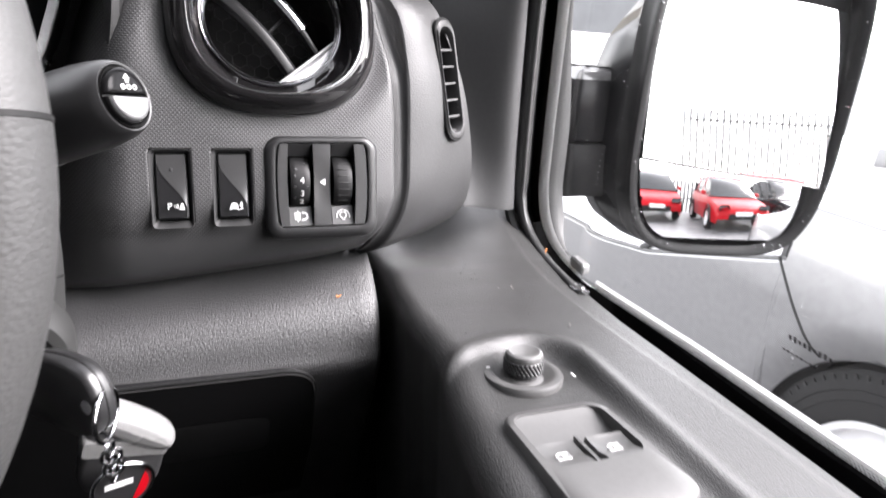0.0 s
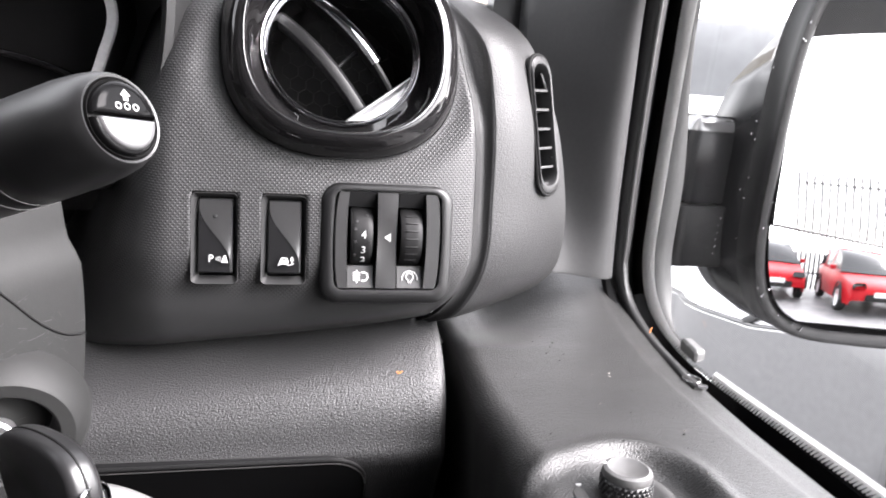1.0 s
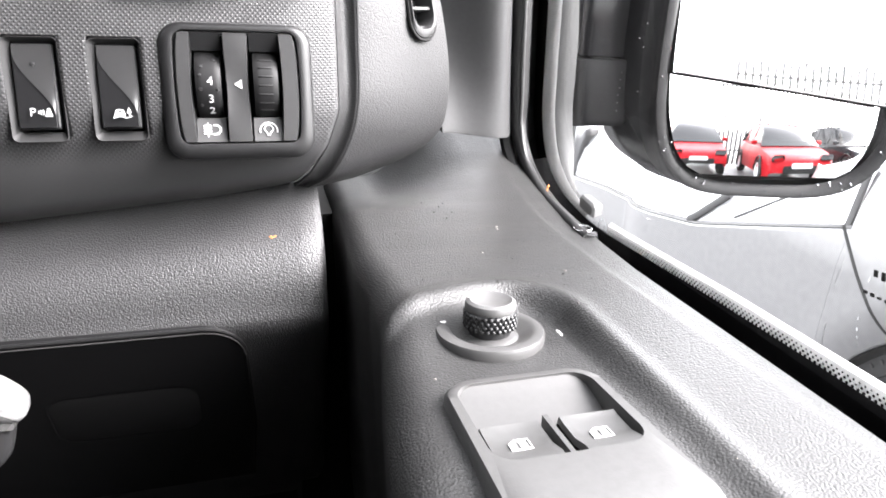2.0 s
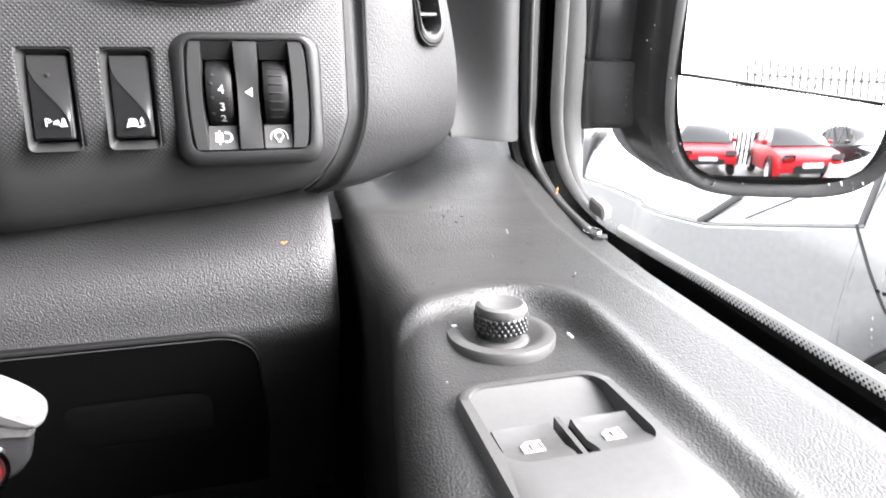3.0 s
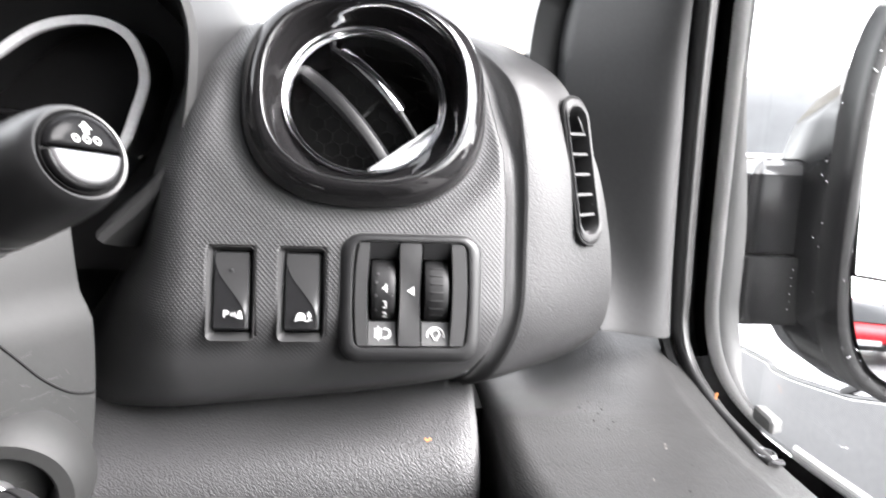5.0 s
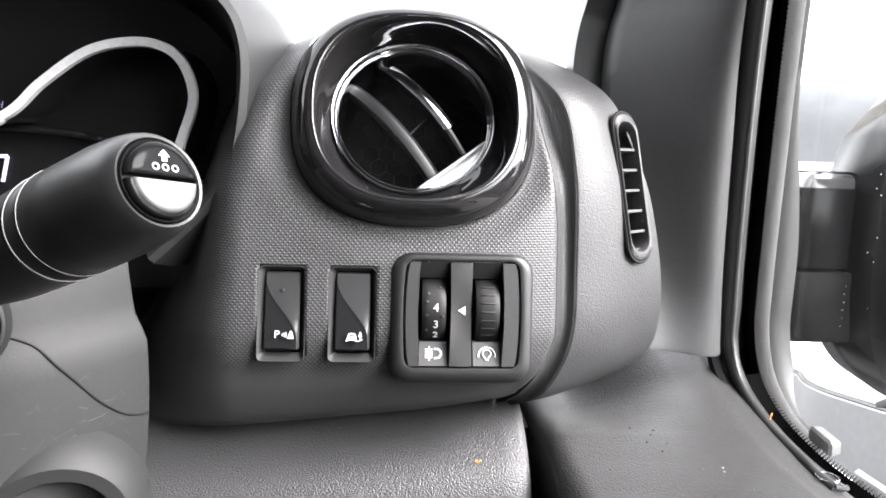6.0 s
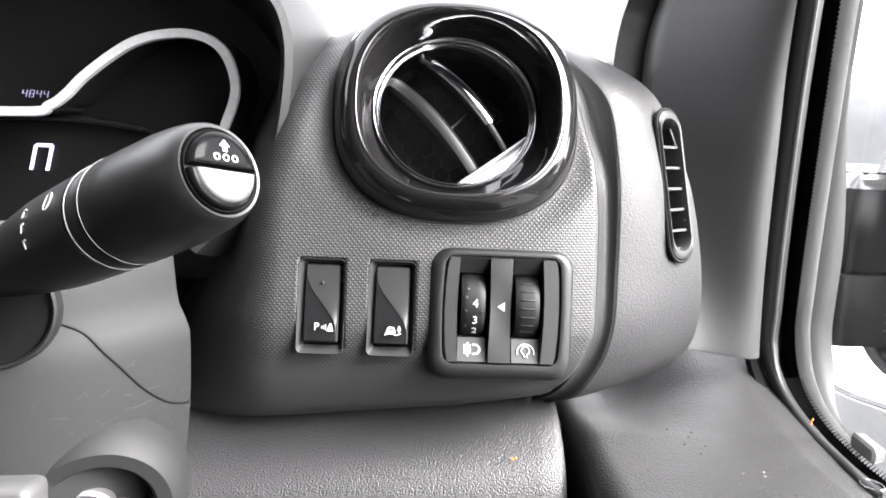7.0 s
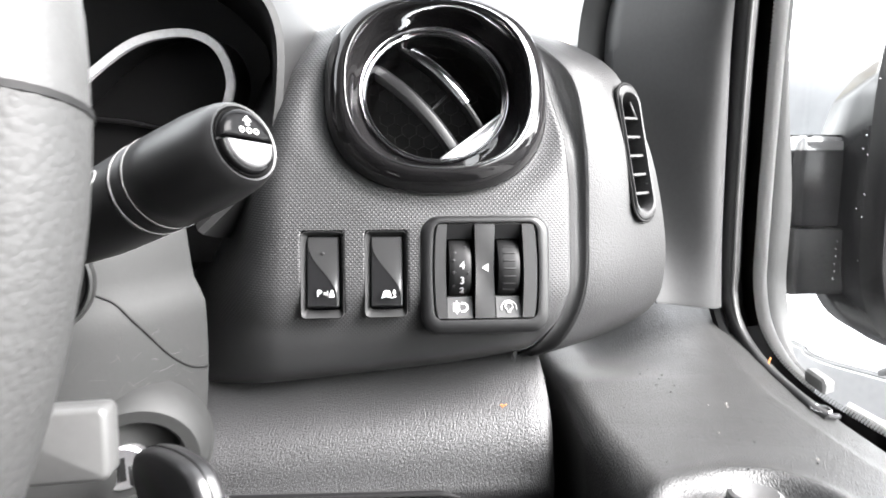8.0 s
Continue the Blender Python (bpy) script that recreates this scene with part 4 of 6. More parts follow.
BOOT = Frame((-0.1275, col_y(-0.1275, 1.2970), 1.2970), (1, 0.25, 0), (0, 0.1, 1))
part("stalk_boot", lathe(BOOT, [(0.0240, -0.006), (0.0236, 0.0010), (0.0226, 0.0018), (0.0216, 0.0010), (0.0210, -0.006)], 40, caps=False), COVER, column, "rounded rim where the stalk leaves the cover")
part("boot_well", lathe(BOOT, [(0.0214, -0.004), (0.0213, -0.0005)], 32), DEEP, column)
random.seed(4)
scuffs = []
for k in range(46):
    x, z = random.gauss(-0.093, 0.012), random.gauss(1.238, 0.013)
    a, l = random.uniform(-0.6, 2.2), random.uniform(0.0008, 0.0055)
    bend = random.uniform(-0.3, 0.3)
    pts = [(x + s * l * math.cos(a + bend * s), z + s * l * math.sin(a + bend * s)) for s in (0, 0.33, 0.66, 1)]
    scuffs.append(sweep([(p, col_y(p, q) - 0.00002, q) for p, q in pts], circle(random.uniform(0.00003, 0.00008), 4), up=(0, 1, 0)))
tagged(part("scuffs", joined(*scuffs), SCUFF, column, "fine pale scratches"), kind="stuff")
IG = Frame((-0.1015, 0.3790, 1.2020), (0.93, 0.36, 0), (0, -0.10, 1))
part("lock_collar", lathe(IG, [(0.0385, -0.012), (0.0372, -0.0040), (0.0352, 0.0020), (0.0312, 0.0080), (0.0300, 0.0090), (0.0240, 0.0085), (0.0228, 0.0070), (0.0220, 0.0010), (0.0215, -0.012)], 56, caps=False), COVER, column, "conical collar round the lock", sharp=28)
part("lock_well", lathe(IG, [(0.0222, -0.0125), (0.0221, -0.012)], 32), DEEP, column)
part("lock_barrel", lathe(IG.moved(-0.006, -0.002), [(0.0125, -0.012), (0.0122, 0.004), (0.011, 0.0052), (0.0085, 0.0048)], 32), SILVER, column, "worn metal lock barrel")
part("key_slot", box(IG.moved(-0.006, -0.002, 0.0048), 0.0032, 0.0125, 0.0006), DEEP, column)

# ---- key with its ring and pendants ----
key = thing("ignition_key", (-0.065, 0.34, 1.20), "black key in the lock with ring, remote and red tag", "key")
KF = Frame((-0.0630, 0.3280, 1.2070), (0.71, -0.70, 0.08), (0, 0, 1))
bow = curve([(-0.033, 0.010), (-0.027, 0.0195), (-0.010, 0.0245), (0.012, 0.0255), (0.026, 0.0215), (0.0325, 0.011), (0.033, -0.003), (0.027, -0.013), (0.012, -0.0175), (-0.010, -0.016), (-0.028, -0.012)], 56, closed=True) * 0.93
part("bow", stack(bow[::-1], KF, [(0.0028, -0.0062), (0.0008, -0.0050), (0.0, -0.0030), (0.0, 0.0030), (0.0008, 0.0050), (0.0028, 0.0062)], bottom=True), SMOOTH, key, "rounded black bow", sharp=50)
part("seam", sweep([KF.at(*q, 0.0) for q in bow], circle(0.0005, 5), up=tuple(KF.w), closed=True), DEEP, key)
part("blade", box(Frame(KF.at(-0.038, 0.0, -0.001), KF.u, KF.v), 0.016, 0.009, 0.0022), CHROME, key)
part("eyelet", lathe(KF.moved(0.0245, 0.0035, 0.0058), [(0.0036, -0.002), (0.0036, 0.0006), (0.0024, 0.0006)], 20), CHROME, key)


def torus(c, r, t, u, v, n=40, m=10):
    f = Frame(c, u, v)
    return sweep([f.at(r * math.cos(q), r * math.sin(q)) for q in np.linspace(0, 2 * math.pi, n, endpoint=False)], circle(t, m), up=tuple(f.w), closed=True)


part("split_ring", torus(tuple(KF.at(0.0285, -0.0030, 0.0)), 0.0128, 0.0012, tuple(KF.w * 0.85 + KF.u * 0.5), (0, 0, 1)), CHROME, key, "chrome split ring")
for k in range(5):
    part("chain_link", torus((-0.0430 - 0.0006 * k, 0.3090 + 0.004 * k, 1.1855 - 0.0066 * k), 0.0045, 0.0010, (1, 0.3, 0) if k % 2 else (0.2, 1, 0), (0, 0, 1), 20, 8), CHROME, key)
RF = Frame((-0.0455, 0.3560, 1.1490), (0.95, 0.18, -0.24), (0.24, -0.05, 0.95))
rem = np.array(rrect(0.044, 0.052, 0.017, 9))
part("remote_shell", stack(rem, RF, [(0.004, -0.008), (0.001, -0.006), (0.0, -0.003), (0.0, 0.002), (0.001, 0.0050), (0.004, 0.0068)], bottom=True), SATIN, key, "black remote", sharp=50)
CAPOVAL = [(a * 0.90 + b * 0.44, b * 0.90 - a * 0.44) for a, b in super_round(0.0265, 0.0092, 2.4, 48)]
part("remote_cap", stack(np.array(CAPOVAL), RF.moved(0.0020, 0.0200), [(0.0055, -0.0105), (0.0024, -0.0090), (0.0006, -0.006), (0.0, -0.001), (0.0006, 0.004), (0.0024, 0.0078), (0.0055, 0.0095)], bottom=True), PALECAP, key, "pale glossy cap", sharp=50)
part("remote_band", stack(rrect(0.0452, 0.012, 0.003, 4), RF.moved(0, 0.0085), [(0.001, -0.0088), (0.0, -0.006), (0.0, 0.005), (0.001, 0.0078)]), REMOTEGREY, key, "grey middle band", sharp=50)
part("remote_button", stack(rrect(0.020, 0.008, 0.003), RF.moved(0.002, -0.006, 0.0066), [(0, 0), (0.001, 0.0012)]), SATIN, key)
TG = Frame((-0.0440, 0.3350, 1.1435), (0.95, 0.3, 0.0), (0, -0.15, 1))
part("tag", lathe(TG, [(0.0150, -0.0015), (0.0155, 0.0), (0.0150, 0.0015)], 40), SMOOTH, key)
part("tag_ring", torus(TG.at(0, 0, 0.001), 0.0152, 0.0013, TG.u, TG.v), CHROME, key)
half = lambda a0, a1, r: [(r * math.cos(q), r * math.sin(q)) for q in np.linspace(a0, a1, 24)]
part("tag_field", stack(half(-1.3, 0.5, 0.0130), TG, [(0, 0.0014), (0, 0.0019)]), REDPAINT, key, "red enamel field")
part("tag_bar", box(TG.moved(-0.002, 0.003, 0.0018), 0.014, 0.0030, 0.0006), WHITE, key)

# ---- steering wheel ----
wheel_t = thing("steering_wheel", (-0.21, 0.19, 1.33), "grey leather-rimmed steering wheel with a satin spoke insert", "steering wheel")
RIM_TOP = 3
SWF = Frame((-0.2210, 0.1950, 1.355), (1, 0, 0), (0, 0.28, 1))
for a0, a1, mat, r in ((RIM_TOP, 180 - RIM_TOP, RIMSMOOTH, 0.0148), (180 - RIM_TOP, 360 + RIM_TOP, RIM, 0.0150)):
    part("rim", sweep([SWF.at(0.180 * math.cos(q), 0.180 * math.sin(q)) for q in np.linspace(radians(a0), radians(a1), 64)], circle(r, 20, r * 1.1), up=tuple(SWF.w)), mat, wheel_t, "smooth grey upper rim" if mat is RIMSMOOTH else "grey grained leather rim")
for a in (RIM_TOP, 180 - RIM_TOP):
    q = radians(a)
    part("rim_joint", sweep([SWF.at(0.180 * math.cos(p), 0.180 * math.sin(p)) for p in (q - 0.004, q, q + 0.004)], circle(0.0153, 24, 0.0167), up=tuple(SWF.w)), DEEP, wheel_t, "dark joint between the rim's leathers")
part("shaft", sweep([(-0.215, 0.235, 1.335), (-0.20, 0.36, 1.29)], circle(0.03, 20), up=(0, 0, 1)), DEEP, wheel_t)
part("hub", stack(np.array(super_round(0.075, 0.062, 3.0, 48)), SWF.moved(0, -0.01, -0.03), [(0, -0.02), (0, 0.02), (0.012, 0.032), (0.03, 0.038)], bottom=True), SMOOTH, wheel_t, "black hub")
for sgn in (1, -1):
    part("spoke", stack(np.array(rrect(0.10, 0.05, 0.01)), SWF.moved(sgn * 0.115, -0.03, -0.02), [(0, -0.008), (0, 0.006), (0.003, 0.009)], bottom=True), SATIN, wheel_t)
part("spoke", stack(np.array(rrect(0.05, 0.10, 0.01)), SWF.moved(0, -0.115, -0.02), [(0, -0.008), (0, 0.006), (0.003, 0.009)], bottom=True), SATIN, wheel_t)
IN = Frame((-0.0730, 0.2545, 1.2700), (1, 0.1, 0), (0, 0.12, 1))
part("spoke_insert", stack(np.array(rrect(0.036, 0.0225, 0.0028, 4)), IN, [(0.001, -0.010), (0, -0.008), (0, 0.000), (0.0006, 0.0012), (0.0018, 0.0018)], bottom=True), INSERT, wheel_t, "pale grey switch block behind the spoke")
part("insert_arm", sweep([(-0.084, 0.258, 1.271), (-0.110, 0.245, 1.288), (-0.145, 0.225, 1.310)], circle(0.007, 12), up=(0, 0, 1)), SATIN, wheel_t)

# ---- windscreen pillar trim ----
PR = curve([(0.2668, 0.518, 1.2350), (0.2660, 0.517, 1.243), (0.2602, 0.511, 1.29), (0.2493, 0.495, 1.3817), (0.240, 0.478, 1.4597), (0.222, 0.425, 1.62), (0.195, 0.33, 1.90)], 60)
PL = curve([(0.2122, 0.499, 1.2450), (0.2118, 0.501, 1.252), (0.2110, 0.515, 1.29), (0.1985, 0.530, 1.345), (0.1925, 0.540, 1.3817), (0.1905, 0.546, 1.410), (0.1912, 0.549, 1.435), (0.1938, 0.550, 1.455), (0.1978, 0.548, 1.4737), (0.2040, 0.530, 1.520), (0.2060, 0.47, 1.63), (0.185, 0.35, 1.92)], 60)
PR = np.stack([np.interp(PL[:, 2], PR[:, 2], PR[:, i]) for i in range(2)] + [PL[:, 2] - 0.006], 1)
rows = []
for a, b in zip(PL, PR):
    rows.append([a + (0.0, 0.05, 0.0)] + [a + (b - a) * s + np.array([0.003, -0.0125, 0.0]) * math.sin(math.pi * s ** 1.9) for s in np.linspace(0, 1, 15)] + [b + (0.006, 0.012, 0)])
structure("wall_pillar", grid(rows), PILLAR, "grey plastic trim of the windscreen pillar", "pillar trim", thick=0.002)
structure("trim_screen_edge", sweep([p + np.array([-0.012, 0.03, 0.0]) for p in PL[20:]], [(-0.011, -0.01), (0.011, -0.01), (0.011, 0.01), (-0.011, 0.01)], up=(0, -1, 0)), RUBBER, "black edge band of the windscreen", "trim")

# ---- driver's door: card, seals, glass ----
door = thing("driver_door", (0.30, 0.1, 0.55), "closed driver's door with a black grained card and dusty top rail", "car door")


def smooth_step(a, b, x):
    s = min(1.0, max(0.0, (x - a) / (b - a)))
    return s * s * (3 - 2 * s)


def rail_seam(y):
    return float(np.interp(y, [0.0, 0.20, 0.28, 0.40, 0.43], [0.284, 0.279, 0.2735, 0.265, 0.262]))


def door_edge(y):
    return float(np.interp(y, [-0.5, 0.0, 0.22, 0.26, 0.30, 0.34, 0.37, 0.40], [0.105, 0.115, 0.122, 0.126, 0.132, 0.139, 0.1385, 0.1345]))


def door_z(x, y):
    top = float(np.interp(y, [-0.6, 0.0, 0.36, 0.40, 0.43, 0.46, 0.48, 0.50, 0.52, 0.6], [1.205, 1.202, 1.199, 1.2005, 1.2030, 1.2070, 1.2115, 1.2175, 1.2250, 1.250]))
    top -= max(0.0, top - 1.2065) * smooth_step(0.235, 0.165, x)
    top -= 0.009 * smooth_step(0.452, 0.515, y) * smooth_step(0.235, 0.165, x)
    # sunk switch field with a rounded front
    dx, dy = x - 0.196, y - 0.318
    if dy < 0:
        d = x - 0.226
    elif dx < 0:
        d = y - 0.348 + 0.02 * min(1.0, (dx / 0.06) ** 2)
    else:
        d = math.hypot(dx, dy) - 0.030
    pod = min(1.1885 + 0.085 * max(0.0, 0.33 - y), 1.1970) + 0.0080 * smooth_step(0.025, -0.030, dx) * smooth_step(-0.030, 0.030, dy)
    front = smooth_step(0.0, 0.012, dy) * smooth_step(0.02, -0.01, dx)
    k = smooth_step(-0.008 + 0.002 * front, 0.003, d)
    if abs(x - 0.179) < 0.0270 and -0.0500 < y - 0.2400 < 0.0300:
        pod -= 0.012
    z = pod + (top - pod) * k + 0.0016 * math.exp(-(d - 0.004) ** 2 / 0.00003)
    # rail falls a little towards the glass, with a crease
    seam = rail_seam(y)
    if x > seam:
        z -= 0.0008 + 0.0030 * (x - seam) / 0.028
    elif x > seam - 0.003:
        z -= 0.0008 * (x - seam + 0.003) / 0.003
    edge = door_edge(y)
    r = float(np.interp(y, [0.20, 0.34, 0.38, 0.45], [0.020, 0.018, 0.015, 0.012]))
    if x < edge + r:
        s = min(1.0, (edge + r - x) / r)
        z -= r * (1 - math.sqrt(max(0.0, 1 - s * s)))
    return z


ys = np.concatenate([np.linspace(-0.5, 0.1, 14), np.linspace(0.115, 0.565, 126)])
rows = []
for y in ys:
    edge = door_edge(y)
    rail = 0.2852 + 0.0010 * smooth_step(0.40, 0.22, y)
    us = np.concatenate([edge + 0.030 * (1 - np.cos(np.linspace(0, math.pi / 2, 14)))[:-1], np.linspace(edge + 0.030, rail, 60)])
    z0 = door_z(edge, y)
    row = [(edge + 0.03, y, 0.70), (edge + 0.012, y, 0.95), (edge + 0.003, y, z0 - 0.06), (edge, y, z0 - 0.012)]
    row += [(x, y, door_z(x, y)) for x in us] + [(rail + 0.001, y, door_z(rail, y) - 0.003), (rail + 0.001, y, 1.15)]
    rows.append(row)
part("door_card", grid(rows), DOORGRAIN, door, "grained black door card with specks of dust", sharp=60)
part("outer_skin", joined(block((0.325, -0.5, 0.45), (0.345, 0.62, 1.165))), WHITEPAINT, door)


def glass_x(z):
    return 0.305 - 0.12 * (z - 1.2)


EDGE = curve([(0.405, 1.72), (0.4560, 1.58), (0.4865, 1.463), (0.507, 1.365), (0.522, 1.285), (0.5265, 1.250), (0.5200, 1.222), (0.500, 1.2045), (0.4663, 1.1950), (0.42, 1.1925), (0.31, 1.1970), (0.2, 1.1990), (0.0, 1.201), (-0.3, 1.201), (-0.5, 1.201)], 150)
tan = np.gradient(EDGE, axis=0)
enor = np.stack([-tan[:, 1], tan[:, 0]], 1)
enor /= np.linalg.norm(enor, axis=1)[:, None]
if enor[20][0] < 0:
    enor = -enor


def on_glass(q, n, off, lift=0.0):
    y, z = q[0] + n[0] * off, q[1] + n[1] * off
    return (glass_x(z) + lift, y, z)


win = part("window_glass", grid([[(glass_x(z), y, z) for y in np.linspace(-0.5, 0.57, 12)] for z in (1.17, 1.3, 1.45, 1.6, 1.75, 1.9)]), GLASS, door, "clear side window with water drops")
win.visible_shadow = False
part("glass_band", grid([[on_glass(q, n, o, -0.0015) for o in (0.0, 0.01, 0.02, 0.032)] for q, n in zip(EDGE, enor)]), GLOSSBAND, door, "black ceramic band of the glass")
# dots that fade the band out
dots = []
length = np.concatenate([[0], np.cumsum(np.linalg.norm(np.diff(EDGE, axis=0), axis=1))])
step = 0.0026
for row in range(3):
    for s in np.arange(step * 0.5 * (row % 2), length[-1], step):
        i = min(int(np.searchsorted(length, s)), len(EDGE) - 1)
        y, z = np.interp(s, length, EDGE[:, 0]), np.interp(s, length, EDGE[:, 1])
        n = enor[i]
        upright = abs(n[0]) > 0.8
        if y < -0.1 or (upright and row > 0):
            continue
        off = -0.0006 - 0.0016 * row
        r = 0.00076 - 0.00014 * row
        cy, cz = y + n[0] * off, z + n[1] * off
        dots.append(([(glass_x(cz) - 0.0016, cy + r * math.cos(q), cz + r * math.sin(q)) for q in np.linspace(0, 2 * math.pi, 8, endpoint=False)], [tuple(range(8))]))
tagged(part("band_dots", joined(*dots), GLOSSBAND, door, "fading rows of black dots", smooth=False), kind="stuff")
rows = []
for z in np.linspace(1.215, 1.72, 24):
    y_p = float(np.interp(z, PR[:, 2], PR[:, 1]))
    x_p = float(np.interp(z, PR[:, 2], PR[:, 0]))
    i = int(np.argmin(np.abs(EDGE[:70, 1] - z)))
    rows.append([(x_p + 0.002, y_p + 0.006, z), (x_p + 0.010, y_p + 0.014, z), (glass_x(z) + 0.004, EDGE[i, 0] + 0.022, z)])
part("frame_backing", grid(rows), RUBBER, door, thick=0.002)
# rubber ridge round the window's front corner
SEAL = np.array([-0.003, 0.0, 0.0]) + curve([(0.235, 0.44, 1.60), (0.2527, 0.4836, 1.4615), (0.2643, 0.5059, 1.3647), (0.2752, 0.5215, 1.268), (0.2790, 0.520, 1.240), (0.2815, 0.503, 1.2180), (0.2825, 0.470, 1.2045), (0.2820, 0.43, 1.1995), (0.2830, 0.405, 1.1985)], 60)
seal_line = [p + np.array([0.0020 * smooth_step(1.22, 1.27, p[2]), 0, 0]) for p in SEAL]
seal_size = [0.7 + 0.9 * smooth_step(1.20, 1.27, p[2]) for p in SEAL]
part("upright_seal", sweep(seal_line, circle(0.0046, 12, 0.0058), up=(0, 1, 0.01), scale=seal_size), SEALGREY, door, "dark rubber seal")
# thin ridge whose pale colour paints the highlight along the dark rubber
part("seal_ridge", sweep([p + np.array([-0.0004, -0.0056 * k, 0.0015 * (1.6 - k)]) for p, k in zip(seal_line, seal_size)][:48], circle(0.0010, 8), up=(0, 1, 0.01), scale=seal_size[:48]), SEALGLINT, door, "ridge of the seal, paled as its highlight")
part("inner_seal", sweep([p + np.array([0.007, 0.006, -0.003]) for p in SEAL], circle(0.003, 10), up=(0, 1, 0.01)), RUBBER, door, "black rubber channel")
part("pillar_gap", sweep([p + np.array([-0.0075, 0.006, -0.004]) for p in SEAL[:44]], circle(0.005, 8), up=(0, 1, 0.01)), RUBBER, door)
part("belt_seal", sweep([(0.2950, y, 1.1870 + 0.002 * (y < 0.2)) for y in np.linspace(0.41, -0.5, 30)], [(-0.0025, -0.02), (0.004, -0.02), (0.004, -0.001), (0.001, 0.0015), (-0.0025, 0.0)], up=(0, 0, 1)), RUBBER, door, "black belt seal")
part("seal_clip", joined(torus((0.2805, 0.4150, 1.2012), 0.0055, 0.0005, (1, 0, 0), (0, 1, 0.0), 24, 6), box(Frame((0.2815, 0.4045, 1.2005), (1, -0.4, 0), (0.4, 1, 0)), 0.006, 0.003, 0.0016)), SILVER, door, "small pale clip at the seal's end")
part("outer_belt_strip", sweep([(glass_x(z) + 0.0045, y, z) for y, z in [(y, float(np.interp(y, [-0.5, 0.0, 0.2, 0.31, 0.42], [1.2065, 1.2065, 1.2045, 1.2025, 1.1975]))) for y in np.linspace(0.43, -0.5, 40)]], [(-0.0025, -0.03), (0.0025, -0.03), (0.0022, -0.0015), (0.0, 0.0005), (-0.0022, -0.0015)], up=(0, 0, 1)), FRAMEGREY, door, "pale outer belt strip")
part("corner_tab", stack(rrect(0.022, 0.011, 0.0035, 4), Frame((0.3130, 0.4620, 1.1995), (0, -1, -0.10), (-0.12, -0.10, 1)), [(0.001, -0.002), (0.0, 0.004), (0.0015, 0.0055)], bottom=True), TABPLASTIC, door, "grey corner tab outside the glass")
# outer frame of the window, seen through the glass
front_rows, back_rows = [], []
for k, (q, n) in enumerate(zip(EDGE[:86], enor[:86])):
    w = 0.0035 * smooth_step(85, 62, k)
    front_rows.append([on_glass(q, n, o, l) for o, l in ((0.050, 0.004), (0.030, 0.0055), (0.006, 0.0065), (0.0025 - w, 0.0070), (0.001 - w, 0.0080))])
    u = smooth_step(24, 40, k) * smooth_step(80, 60, k)
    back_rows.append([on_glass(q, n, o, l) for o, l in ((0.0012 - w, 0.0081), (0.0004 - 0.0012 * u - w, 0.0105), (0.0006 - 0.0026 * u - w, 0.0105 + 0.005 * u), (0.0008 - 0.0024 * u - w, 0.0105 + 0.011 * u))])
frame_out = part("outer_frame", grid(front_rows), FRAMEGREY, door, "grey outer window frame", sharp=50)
# the return's darker grey puts the inward side's shade into the colour
part("frame_return", grid(back_rows), FRAMESHADE, frame_out, "return of the frame with its shade in the colour", sharp=50)

# etched marking low on the glass, too small to read
for y0, y1, z, bars, tall in ((0.2365, 0.2115, 1.2470, 9, 0.0034), (0.2390, 0.2190, 1.2386, 8, 0.0016)):
    for k in range(bars):
        y = y0 + (y1 - y0) * k / (bars - 1)
        part("etched_mark", stack(rrect(0.0017, tall * (0.8 + 0.2 * math.sin(2.1 * k)), 0.0003, 2), Frame((glass_x(z) - 0.0012, y, z), (0, -1, 0.15), (-0.12, 0.4, 1)), [(0, 0), (0, 0.0003)]), RUBBER, door, smooth=False)

# mirror adjuster on the switch field
KN = Frame((0.1840, 0.3160, door_z(0.184, 0.3160) + 0.0004), (1, 0, 0), (0, 1, -0.085))
knob_t = thing("mirror_adjuster", tuple(KN.o), "black knurled mirror adjuster knob on a round flange", "knob")
part("flange", lathe(KN, [(0.0246, -0.003), (0.0248, 0.0006), (0.0241, 0.0018), (0.0214, 0.0023), (0.0185, 0.0016), (0.0150, -0.0010), (0.0130, -0.0015), (0.0110, 0.0)], 56), SWITCHBODY, knob_t)
part("stem", lathe(KN, [(0.0095, -0.001), (0.0090, 0.006)], 32), SMOOTH, knob_t)
part("grip", lathe(KN, [(0.0100, 0.0032), (0.0114, 0.0038), (0.0116, 0.0104), (0.0108, 0.0112)], 48), SMOOTH, knob_t)
studs = []
for r in range(4):
    for k in range(28):
        q = 2 * math.pi * (k + 0.5 * (r % 2)) / 28
        d = KN.u * math.cos(q) + KN.v * math.sin(q)
        sf = Frame(KN.at(0.0115 * math.cos(q), 0.0115 * math.sin(q), 0.0044 + 0.0019 * r), np.cross(KN.w, d), KN.w)
        studs.append(lathe(sf, [(0.0011, -0.0002), (0.0010, 0.0005), (0.0005, 0.0009)], 7))
tagged(part("knurling", joined(*studs), SMOOTH, knob_t, "rows of small studs"), kind="stuff")
part("cap", lathe(KN, [(0.0100, 0.0108), (0.0112, 0.0114), (0.0117, 0.0132), (0.0111, 0.0150), (0.0095, 0.0158), (0.0076, 0.0148), (0.003, 0.0136), (0.0005, 0.0134)], 48), KNOBGREY, knob_t, "dished satin cap")
